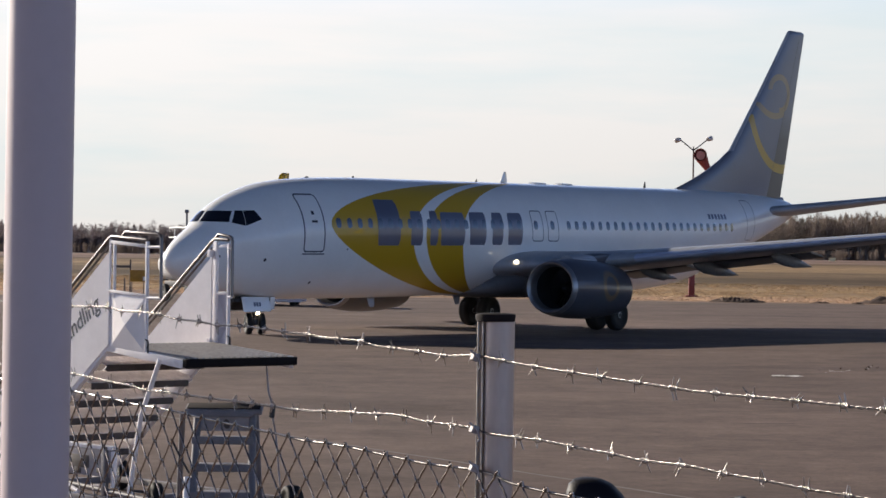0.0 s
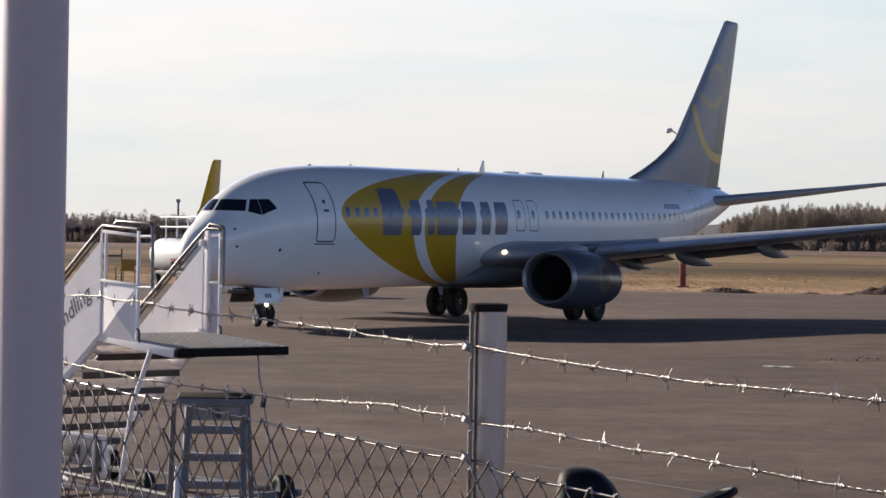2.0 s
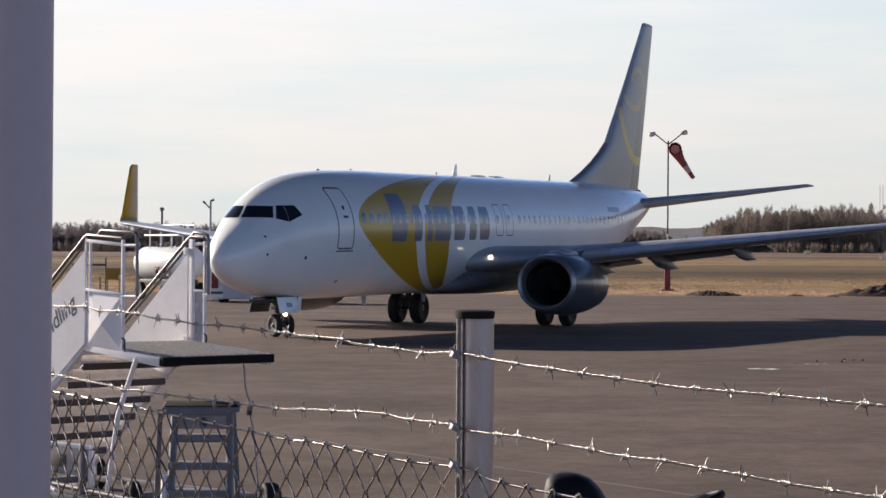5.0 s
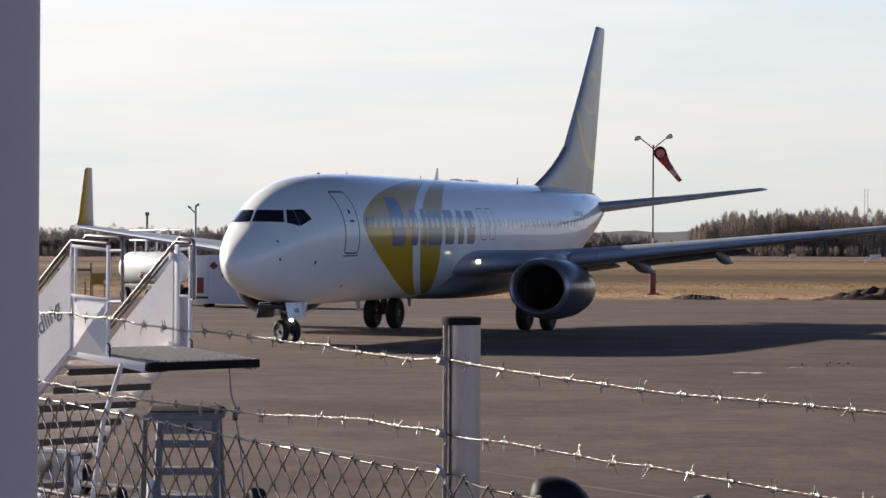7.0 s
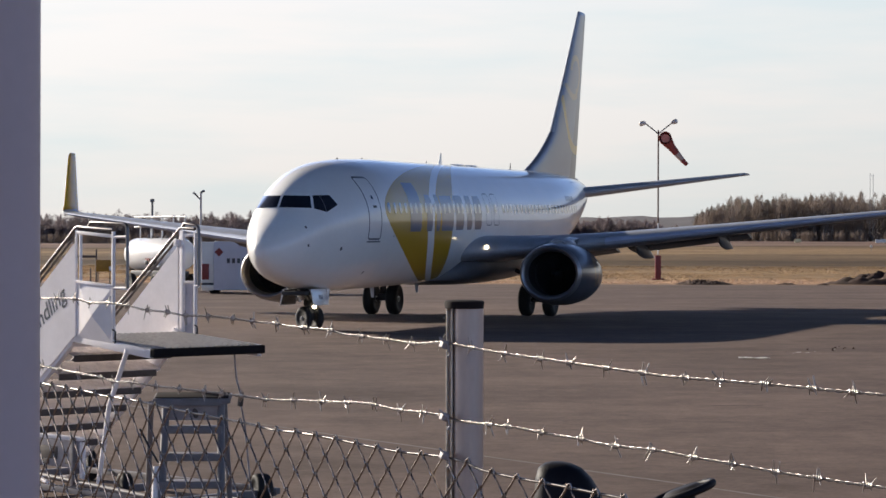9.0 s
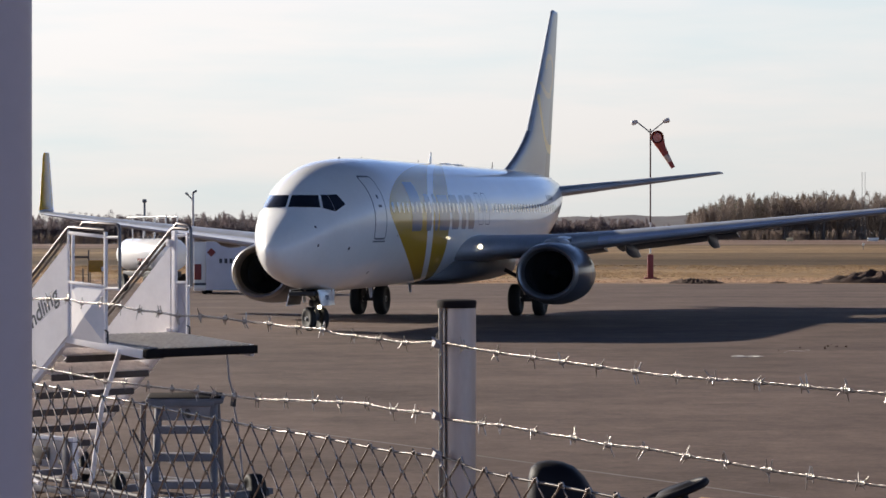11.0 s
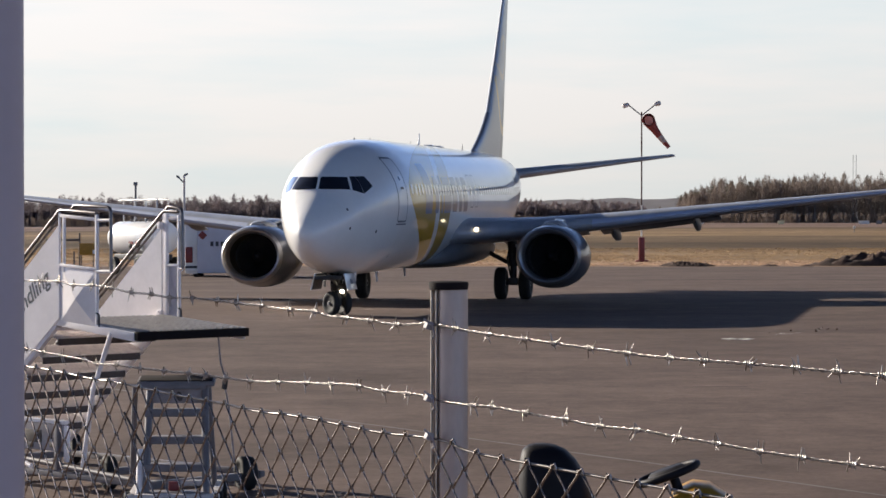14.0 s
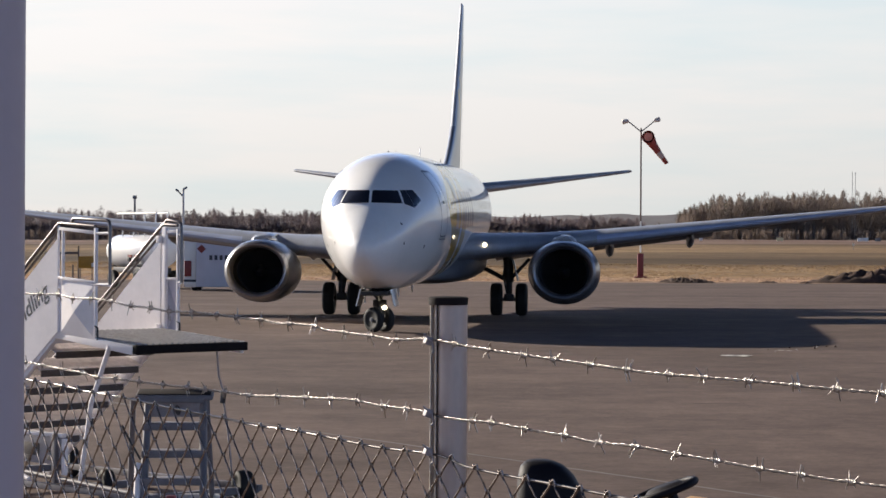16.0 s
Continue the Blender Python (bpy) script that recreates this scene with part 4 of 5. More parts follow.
        part("core_nozzle", bm, M_EXHAUST, eng)
        bm = bmesh.new()
        lathe(bm, [(-3.6, .34), (-4.2, .24), (-4.75, .04)], None, 20)
        part("tail_plug", bm, M_EXHAUST, eng)
        bm = bmesh.new()
        loft(bm, [section((-.75, 0, .93), 4.4, .07, (0, 1, 0)), section((-1.4, 0, 1.12), 4.6, .09, (0, 1, 0)), section((-2.4, 0, 1.25), 4.4, .08, (0, 1, 0))])
        part("pylon", bm, M_NACELLE, eng)
        bm = bmesh.new()
        lathe(bm, [(0, .17), (-.1, .21), (-.5, .27), (-1.2, .25), (-1.6, .1)], pose(-.95, 0, .98), 16, squash=lambda p: Vector((p.x, p.y * 1.5, p.z * .8)))
        part("pylon_fairing", bm, M_LIGHTGREY, eng)
    # nose gear: turns with its steering
    nose = part("nose_gear", tube(bmesh.new(), [(0, 0, .34), (0, 0, .85), (-.02, 0, 1.15), (-.06, 0, 1.35)], .10, 12), M_STRUTDARK, root, "steered nose gear with twin wheels and a taxi lamp", pose(-4, 0, 0))
    bm = bmesh.new()
    tube(bm, [(0, -.32, .345), (0, .32, .345)], .05, 10)
    part("axle", bm, M_STRUT, nose)
    bm = bmesh.new()
    tube(bm, [(-.16, 0, .42), (-.26, 0, .62), (-.1, 0, .82)], .025, 8)
    box(bm, (.02, 0, .80), (.22, .34, .20), bevel=.03)
    box(bm, (.0, 0, .40), (.26, .18, .22), bevel=.03)
    part("torque_link", bm, M_STRUTDARK, nose)
    bm = bmesh.new()
    lathe(bm, [(0, .005), (0, .045), (-.04, .06), (-.12, .04)], pose(.20, .06, .68), 16)
    part("taxi_lamp", bm, M_LAMPDIM, nose, "glowing taxi lamp")
    wheels = []
    for sd in (1, -1):
        wheels.append((part("wheel", wheel_mesh(.345, .2), [M_TYRE, M_HUB], nose, "", pose(0, sd * .2, .345)), (0, sd * .2, .345), .345))
    bm = bmesh.new()
    tube(bm, [(-3.25, 0, 1.15), (-3.95, 0, .85)], .05, 10)
    tube(bm, [(-3.25, .18, 1.2), (-3.92, .06, .92)], .03, 8)
    tube(bm, [(-3.25, -.18, 1.2), (-3.92, -.06, .92)], .03, 8)
    part("drag_brace", bm, M_STRUTDARK, root)
    # solid near-black slab stands in for the shaded open well
    bm = bmesh.new()
    box(bm, (-3.6, 0, 1.09), (1.9, .74, .12), bevel=.03)
    part("wheel_well_shade", bm, M_DARK, root)
    for sd in (1, -1):
        bm = bmesh.new()
        box(bm, (-3.55, sd * .47, .97), (1.25, .035, .48), (sd * 14, 0, 0), bevel=.012)
        d = part("gear_door", bm, M_WHITE, root, "white nose gear door")
        # inner face, darker than the outer
        bm = bmesh.new()
        box(bm, (-3.55, sd * .445, .975), (1.21, .012, .44), (sd * 14, 0, 0), bevel=.004)
        part("inner_face", bm, M_STRUTDARK, d, "dark inner face")
        bm = bmesh.new()
        for k in range(3):
            box(bm, (-3.45 - .12 * k, sd * .497, .97), (.08, .006, .13), (sd * 14, 0, 0))
        part("number_bar", bm, M_SLATE, d)
        bm = bmesh.new()
        box(bm, (-4.32, sd * .44, 1.0), (.22, .03, .4), (sd * -4, 0, 0), bevel=.01)
        part("rear_gear_door", bm, M_WHITE, root)
    # main gear
    for sd in (1, -1):
        bm = bmesh.new()
        tube(bm, [(0, 0, .56), (0, 0, 1.2)], .115, 14)
        box(bm, (0, 0, .62), (.3, .34, .26), bevel=.05)
        tube(bm, [(0, 0, 1.15), (0, -sd * .05, 2.1)], .17, 14)
        g = part("main_gear", bm, M_STRUTDARK, root, "main gear leg with twin wheels", pose(-19.6, sd * 2.88, 0))
        bm = bmesh.new()
        tube(bm, [(0, -sd * .05, 1.2), (0, -sd * 1.1, 1.75)], .075, 10)
        tube(bm, [(.05, sd * .05, 1.25), (.1, sd * .7, 1.95)], .06, 10)
        tube(bm, [(.12, -sd * .08, .8), (.16, -sd * .2, 1.4), (.1, -sd * .1, 1.9)], .03, 8)
        part("side_brace", bm, M_STRUTDARK, g)
        bm = bmesh.new()
        tube(bm, [(-.12, 0, .55), (-.36, 0, .85), (-.12, 0, 1.15)], .035, 8)
        tube(bm, [(0, -.62, .56), (0, .62, .56)], .07, 12)
        part("axle", bm, M_STRUTDARK, g)
        bm = bmesh.new()
        box(bm, (0, sd * .22, 1.55), (.9, .04, .75), (sd * 14, 0, 0), bevel=.015)
        part("gear_door", bm, M_LIGHTGREY, g)
        for q in (1, -1):
            wheels.append((part("wheel", wheel_mesh(.56, .39), [M_TYRE, M_HUB], g, "", pose(0, q * .43, .56)), (0, q * .43, .56), .56))
    return root, nose, wheels
# ---- fence and pole by the camera ----
FENCE_DIR = Vector((0.604, -0.797, 0)).normalized()
FENCE_AT = Vector((-0.076, 4.0, 0))


def fence_point(u, z):
    """A point of the fence, u metres along it from the post."""
    p = FENCE_AT + FENCE_DIR * u
    return Vector((p.x, p.y, z))


def post_bm(h):
    bm = bmesh.new()
    # rolled post: round tube with two folded lips along one edge
    prof = [(.0065 + .0265 * math.cos(2 * math.pi * k / 28), .0265 * math.sin(2 * math.pi * k / 28)) for k in range(28)]
    loft(bm, [[(x, y, z) for x, y in prof] for z in (0, h * .5, h)])
    box(bm, (-.0255, .014, h / 2), (.0085, .0016, h))
    return bm


def twisted_wire(u0, u1, z_of):
    """Two strands wound round each other."""
    bm = bmesh.new()
    n = int((u1 - u0) / .0024)
    for ph in (0, math.pi):
        pts = []
        for k in range(n + 1):
            u = u0 + (u1 - u0) * k / n
            a = u / .0192 * math.pi + ph
            p = fence_point(u, z_of(u))
            pts.append(p + Vector((0, math.cos(a), math.sin(a))) * .0016)
        tube(bm, pts, .00105, 8)
    return bm


def barb_bm(rnd):
    """A small coil with four sharp points."""
    bb = bmesh.new()
    coil = [FENCE_DIR * (-.008 + .016 * k / 20) + Vector((0, .0040 * math.cos(k * 1.1), .0040 * math.sin(k * 1.1))) for k in range(21)]
    tube(bb, coil, .0014, 8)
    for q in range(4):
        d = (FENCE_DIR * rnd.uniform(-.55, .55) + Vector((rnd.uniform(-.3, .3), rnd.uniform(-.6, .6), (1 if q % 2 else -1) * rnd.uniform(.5, 1)))).normalized()
        s = FENCE_DIR * ((q - 1.5) * .004)
        tube(bb, [s, s + d * rnd.uniform(.009, .021)], .0013, 8, r_end=.0008)
    return bb


def build_fence():
    fence = bare("fence", "chain-link fence topped by two strands of barbed wire", "fence", at=None)
    base = FENCE_AT
    post = part("post", post_bm(2.356), M_POST, fence, "round galvanised steel post", pose(base.x + .030, base.y + .03, 0))
    for x, y in ((-.0300, -.006), (-.0215, -.0125)):
        bm = bmesh.new()
        loft(bm, [[(x + .0017 * math.cos(q), y + .0017 * math.sin(q), z) for q in (2 * math.pi * k / 10 for k in range(10))] for z in (0, 1.2, 2.348)])
        box(bm, (x + .0004, y + .010, 1.174), (.0018, .018, 2.348))
        part("folded_lip", bm, M_LITLIP, post)
    bm = bmesh.new()
    lathe(bm, [(-.001, .0335), (.0085, .0350), (.0115, .0342), (.0130, .030), (.0140, .016), (.0143, .001)], pose(-.0005, 0, 2.347, 0, -90, 0), 28)
    part("cap", bm, M_CAP, post, "black plastic cap")
    line1 = smooth_line([-2.9, -1.57, -1.395, -1.32, -1.24, -1.15, -1.06, -.98, -.90, -.81, -.716, -.62, -.55, -.50, -.41, -.365, -.322, -.26, -.185, -.10, -.013, .07, .16, .26, .43, .61, .78, .96, 1.9], [2.350, 2.334, 2.336, 2.329, 2.330, 2.326, 2.3184, 2.3168, 2.3115, 2.3126, 2.310, 2.306, 2.3045, 2.3008, 2.300, 2.2985, 2.2922, 2.290, 2.2872, 2.2832, 2.2872, 2.282, 2.2757, 2.271, 2.263, 2.2563, 2.2555, 2.2528, 2.246])
    line2 = smooth_line([-2.9, -1.57, -1.377, -1.27, -1.215, -1.13, -1.03, -.83, -.68, -.594, -.53, -.49, -.39, -.31, -.25, -.21, -.14, -.07, -.013, .044, .173, .26, .36, .45, .53, .63, .71, .80, .985, 1.9], [2.192, 2.1806, 2.1724, 2.1685, 2.1622, 2.164, 2.162, 2.161, 2.1595, 2.158, 2.160, 2.162, 2.165, 2.1676, 2.1696, 2.168, 2.1636, 2.1635, 2.162, 2.155, 2.155, 2.151, 2.147, 2.142, 2.1425, 2.138, 2.135, 2.1305, 2.126, 2.12])
    line3 = smooth_line([-2.9, -1.557, -1.337, -1.245, -1.156, -1.07, -.90, -.68, -.547, -.48, -.35, -.21, -.14, -.022, .024, .057, .092, .132, .19, .31, .46, .63, 1.9], [2.17, 2.1416, 2.1345, 2.129, 2.128, 2.1245, 2.116, 2.1078, 2.101, 2.1018, 2.098, 2.092, 2.0898, 2.0912, 2.0897, 2.086, 2.0785, 2.0747, 2.0717, 2.068, 2.0624, 2.0575, 2.04])
    z1 = lambda u: line1(u) + .0006 * noise.noise((u * 17, 1, 0))
    z2 = lambda u: line2(u) + .0006 * noise.noise((u * 15, 4, 0))
    z3 = lambda u: line3(u) + .0005 * noise.noise((u * 9, 9, 0))
    # barbs along each strand, the ones past the ends at an even spacing
    at1 = [-1.395, -1.323, -1.24, -1.151, -1.064, -.978, -.903, -.813, -.716, -.643, -.552, -.452, -.365, -.263, -.185, -.103, -.013, .07, .161, .258, .333, .425, .513, .611, .687, .782, .878, .958, 1.042]
    at2 = [-1.377, -1.271, -1.215, -1.131, -1.026, -.927, -.829, -.758, -.682, -.594, -.492, -.394, -.309, -.223, -.141, -.069, .121, .173, .261, .363, .449, .535, .63, .714, .804, .889, .985]
    for z, seed, known in ((z1, 11, at1), (z2, 12, at2)):
        rnd = random.Random(seed)
        barbs = [known[0] - .088 * k for k in range(14, 0, -1)] + known + [known[-1] + .088 * k for k in range(1, 8)]
        w = part("barbed_wire", twisted_wire(-2.7, 1.7, z), M_GALV, fence, "twisted galvanised barbed wire")
        for u in barbs:
            part("barb", barb_bm(rnd), M_BARB, w, "", Matrix.Translation(fence_point(u, z(u))))
    # clips that hold the wires on the post
    for z in (2.285, 2.161, 2.095):
        bm = bmesh.new()
        box(bm, (base.x - .004, base.y - .004, z), (.0125, .016, .014), (0, 22, 20), bevel=.002)
        tube(bm, [(base.x - .012, base.y - .012, z + .012), (base.x + .002, base.y - .016, z), (base.x + .006, base.y - .012, z - .016), (base.x + .002, base.y - .012, z - .021)], .0022, 6)
        part("clip", bm, M_PLATE, fence, "dull zinc wire clip")
    # top wire of the netting
    bm = bmesh.new()
    tube(bm, [fence_point(u, z3(u)) for u in (-2.7 + .02 * k for k in range(220))], .0023, 8)
    part("top_wire", bm, M_GALV, fence)
    # netting: zigzag wires hooked into one another
    bm = bmesh.new()
    pitch, step = .0340, .0376   # half the width and half the height of a diamond
    for k in range(-78, 48):
        u = .0605 + (k - .5) * pitch
        ztop = z3(u) + .003
        pts = []
        for j in range(0, 130):
            ph = math.cos(math.pi * (j / 5.0 + k))
            side = .52 * (1 - 2 * math.acos(ph) / math.pi) + .48 * ph
            c = fence_point(u + side * pitch * .545, ztop - j * step / 5.0)
            pts.append(c + Vector((FENCE_DIR.y, -FENCE_DIR.x, 0)) * (.0032 * side))
        # top knuckle hooked over the wire
        s0 = 1 if k % 2 == 0 else -1
        pts = [pts[0] + FENCE_DIR * (.011 * s0) + Vector((0, 0, -.006)), pts[0] + FENCE_DIR * (.006 * s0) + Vector((0, -.003, .004))] + pts
        tube(bm, pts, .0019, 6, caps=False)
        # beads thicken the hooked bends, in brighter metal to stand in for glints
        for m in range(26):
            if (m + k) % 2 == 0 and m:
                c = fence_point(u + .5 * pitch, ztop - m * step)
                o = [bm.verts.new(c + Vector(d)) for d in ((.0031, 0, 0), (-.0031, 0, 0), (0, .0036, 0), (0, -.0036, 0), (0, 0, .0052), (0, 0, -.0052))]
                for a, b, t in ((0, 2, 4), (2, 1, 4), (1, 3, 4), (3, 0, 4), (2, 0, 5), (1, 2, 5), (3, 1, 5), (0, 3, 5)):
                    bm.faces.new((o[a], o[b], o[t])).material_index = 1
    ob = part("netting", bm, [M_NET, M_BARB], fence, "diamond wire netting")
    tagged(ob, kind="stuff")
    # pale pole close to the camera
    bm = bmesh.new()
    tube(bm, [(0, 0, 0), (0, 0, 2.0), (0, 0, 4.2)], .0365, 40)
    p = part("pole", bm, M_POLE, None, "", pose(-.523, 2.5, 0))
    tagged(p, "pale grey painted steel pole standing beside the fence", "pole")


def build_steel_post():
    """A tall lamp post beyond the fence's end, whose shade falls across the wires."""
    root = bare("steel_post", "tall grey steel post standing beyond the fence", "post", at=pose(-2.97, 6.47, 0))
    bm = bmesh.new()
    tube(bm, [(0, 0, 0), (0, 0, 3.0), (0, 0, 7.0)], .074, 20)
    part("shaft", bm, M_POST, root)
    bm = bmesh.new()
    box(bm, (0, 0, .012), (.30, .30, .024), bevel=.004)
    for x in (-.11, .11):
        for y in (-.11, .11):
            tube(bm, [(x, y, .02), (x, y, .055)], .012, 6)
    part("base_plate", bm, M_STRUT, root)


# ---- boarding stairs ----
def build_stairs():
    a = Vector((-.73, .684, 0)).normalized()   # down the stairs
    w = Vector((.684, .73, 0)).normalized()    # along the front edge
    FL = Vector((-3.09, 21.0, 0))
    yaw = math.degrees(math.atan2(w.y, w.x))
    root = bare("boarding_stairs", "white mobile boarding stairs with side panels and a grated platform", "boarding stairs", at=pose(FL.x, FL.y, 0, 0, 0, yaw))
    # in its own space: x along the front edge, y down the stairs, z up; the deck dips towards its front edge
    W, L, ZF, ZR = 1.33, 1.2, 1.495, 1.65
    ZD = 1.585  # the deck's rear edge, a little below the side frames' foot
    dip = math.degrees(math.atan2(ZD - ZF, L))
    bm = bmesh.new()
    box(bm, (W / 2, -.03, ZF - .018), (W, .07, .080), bevel=.012)
    part("bumper", bm, M_RUBBER, root, "black rubber bumper")
    bm = bmesh.new()
    for k in range(18):
        x = .04 + k * (W - .08) / 17
        box(bm, (x, L / 2, (ZF + ZD) / 2 + .012), (.026, L - .04, .034), (dip, 0, 0))
    for k in range(7):
        y = .05 + k * (L - .1) / 6
        box(bm, (W / 2, y, ZF + (ZD - ZF) * y / L - .006), (W - .06, .016, .025), (dip, 0, 0))
    part("platform_grating", bm, M_DECK, root, "grey metal grating")
    bm = bmesh.new()
    for x in (.02, W - .02):
        box(bm, (x, L / 2, (ZF + ZD) / 2 - .03 + (.02 if x < .5 else 0)), (.05, L * 1.01, .08 if x < .5 else .11), (dip + (1.6 if x < .5 else 0), 0, 0), bevel=.006)
    box(bm, (W / 2, L, ZD - .04), (W, .05, .1), bevel=.006)
    part("platform_frame", bm, M_STAIRWHITE, root)
    # flight
    n, rise_, run = 8, .192, .236
    for k in range(1, n):
        y, z = L + run * (k - .35), ZR - .008 - .1845 * k
        bm = bmesh.new()
        box(bm, (W / 2, y, z), (W - .1, .30, .022), (17, 0, 0), bevel=.004)
        t = part("step", bm, M_TREAD, root, "grated step with dark edge")
        bm = bmesh.new()
        box(bm, (W / 2 - .03, y - .150, z - .076), (W - .16, .016, .064), bevel=.004)
        box(bm, (.17, y - .146, z - .062), (.14, .012, .036), bevel=.003)
        part("step_edge", bm, M_UNDER, t)
        bm = bmesh.new()
        for q in range(30):
            box(bm, (.09 + q * (W - .18) / 29, y, z + .0125), (.012, .285, .010), (17, 0, 0))
        part("tread_ribs", bm, M_TREAD, t)
    bm = bmesh.new()
    L2, drop = run * n, rise_ * n
    for x in (.02, W - .02):
        ang = -math.degrees(math.atan2(drop, L2))
        box(bm, (x, L + L2 / 2, ZR - drop / 2 - .06), (.05, math.hypot(L2, drop), .15), (ang, 0, 0), bevel=.006)
    part("stringer", bm, M_STAIRWHITE, root, "white sloping stringers")
    # side panels with sloped top, handrails, end frames
    for side, x in (("left", -.005), ("right", W + .005)):
        bm = bmesh.new()
        H1 = .80
        e = .10 if side == "left" else -.03
        pts = [(L - e, ZR - (.04 if side == "left" else .085)), (L - e, ZR + .83 if side == "left" else ZR + .80), (L + L2, ZR + H1 - drop), (L + L2, ZR - drop - .02)]
        vs = [bm.verts.new((x - .012, y, z)) for y, z in pts]
        ws = [bm.verts.new((x + .012, y, z)) for y, z in pts]
        bm.faces.new(vs), bm.faces.new(ws[::-1])
        for i in range(4):
            j = (i + 1) % 4
            bm.faces.new((vs[i], ws[i], ws[j], vs[j]))
        panel = part("side_panel", bm, M_STAIRWHITE, root, "white sheet side panel")
        p0, p1, loop = (.115, .667, .872) if side == "left" else (.005, .225, .272)
        sag = .04 if side == "left" else 0.0
        bm = bmesh.new()
        tube(bm, [(x, L + L2, ZR + 1.045 - drop - p0 * .75), (x, L - p0 + .04, ZR + .95), (x, L - p0, ZR + .975), (x, L - p1 + .01, ZR + .965 - sag * .5)], .017, 10)
        tube(bm, [(x + .01, L + L2, ZR + .985 - drop - p0 * .75), (x + .01, L - p0 + .05, ZR + .885)], .013, 8)
        part("handrail", bm, M_ALU, root, "round metal handrail")
        bm = bmesh.new()
        q0 = p0 + (.18 if side == "left" else .015)
        tube(bm, [(x, L - q0, ZR + .985), (x, L - q0 - .04, ZR + 1.018), (x, L - loop + .05, ZR + 1.0), (x, L - loop + .01, ZR + .985), (x, L - loop, ZR + .955), (x, L - loop - .005, ZR + .41)], .016, 10)
        part("end_hoop", bm, M_ALU, root, "bent metal grab hoop")
        for z, r in ((.41, .016), (.88, .014)):
            bm = bmesh.new()
            tube(bm, [(x, L - p1, ZR + z), (x, L - loop, ZR + z)], r, 8)
            part("hoop_stub", bm, M_STAIRWHITE, root)
        bm = bmesh.new()
        for y, z0, z1, t in ((L - p0 + .015, -.06, .96, .020), (L - p0 - .055 if side == "left" else L - p0 - .02, .40, .92, .024), (L - p1, -.08 if side == "left" else -.13, .93, .028)):
            box(bm, (x, y, ZR + (z0 + z1) / 2), (t, t, z1 - z0), bevel=.004)
        mid, wide = L - (p0 + p1) / 2, p1 - p0
        lean = math.degrees(math.atan2(sag, wide))
        box(bm, (x, mid, ZR + .905), (.025, wide, .030), (lean, 0, 0), bevel=.004)
        box(bm, (x, mid, ZR + .445), (.03, wide, .026), (lean, 0, 0), bevel=.004)
        if side == "right":
            box(bm, (x - .03, L + .02, ZR + .83), (.05, .06, .07), bevel=.008)
            box(bm, (x, mid, ZR - .075), (.03, wide, .03), bevel=.004)
            box(bm, (x - .004, L - .035, ZR + .42), (.028, .05, 1.06), bevel=.004)
        part("end_frame", bm, M_STAIRWHITE, root)
        bm = bmesh.new()
        y = L - p1 - .03
        tube(bm, [(x, y, ZR - .10), (x, y, ZR + .01), (x - .01, y + .03, ZR + .03)], .009, 6)
        tube(bm, [(x, y, ZR - .05), (x, y + .035, ZR - .05)], .007, 6)
        part("latch_pin", bm, M_STRUTDARK, root, "small dark latch pin")
        if side == "right":
            bm = bmesh.new()
            cv = bm.verts.new((x + .07, L - .12, ZR + .12))
            qs = [bm.verts.new(v) for v in ((x + .012, L - .04, ZR - .07), (x + .012, L - .04, ZR + .44), (x + .012, L - p1 + .012, ZR + .44), (x + .012, L - p1 + .012, ZR - .07))]
            for i in range(4):
                bm.faces.new((qs[i], qs[(i + 1) % 4], cv))
            # grey colour stands in for shade on this white panel
            gp = part("gusset_panel", bm, M_TRUCKGREY, root, "folded sheet panel, coloured grey for shade")
            gp.data.polygons.foreach_set("use_smooth", [False] * len(gp.data.polygons))
            bm = bmesh.new()
            box(bm, (x - .02, L + .03, ZR - .05), (.04, .05, .10), bevel=.008)
            part("foot_bracket", bm, M_STAIRWHITE, root)
        if side == "left":
            bm = bmesh.new()
            c = (x - .05, L - .40, ZR + .15)
            q = [(x, L - .12, ZR - .06), (x, L - .12, ZR + .455), (x, L - .655, ZR + .425), (x, L - .655, ZR - .10)]
            cv = bm.verts.new(c)
            qs = [bm.verts.new(v) for v in q]
            for i in range(4):
                bm.faces.new((qs[i], qs[(i + 1) % 4], cv))
            gp = part("gusset_panel", bm, M_STAIRWHITE, root, "white folded sheet panel")
            gp.data.polygons.foreach_set("use_smooth", [False] * len(gp.data.polygons))
            # lettering on the outside of the panel, running up along the slope
            cu = bpy.data.curves.new("lettering", "FONT")
            cu.body, cu.size, cu.shear, cu.offset = "handling", .17, .2, .0022
            cu.align_x = "RIGHT"
            tmp = new("tmp", cu)
            me = bpy.data.meshes.new_from_object(tmp)
            bpy.data.objects.remove(tmp)
            me.materials.append(M_LETTER)
            ob = new("lettering", me)
            ob.parent = panel
            slope = math.degrees(math.atan2(drop, L2))
            ob.matrix_basis = Matrix.Translation((x - .0135, L + .03, ZR + .298)) @ pose(0, 0, 0, 90, 0, -90) @ pose(0, 0, 0, 0, 0, slope - 5) @ Matrix.Diagonal((1.28, 1.30, 1, 1))
            ob["label"] = "dark grey lettering"
    # legs, chassis, wheels
    bm = bmesh.new()
    tube(bm, [(.0, .33, ZF + .0), (.0, .60, .966), (.0, .77, .18)], .023, 8)
    part("strut", bm, M_STAIRWHITE, root, "white slanted support strut")
    bm = bmesh.new()
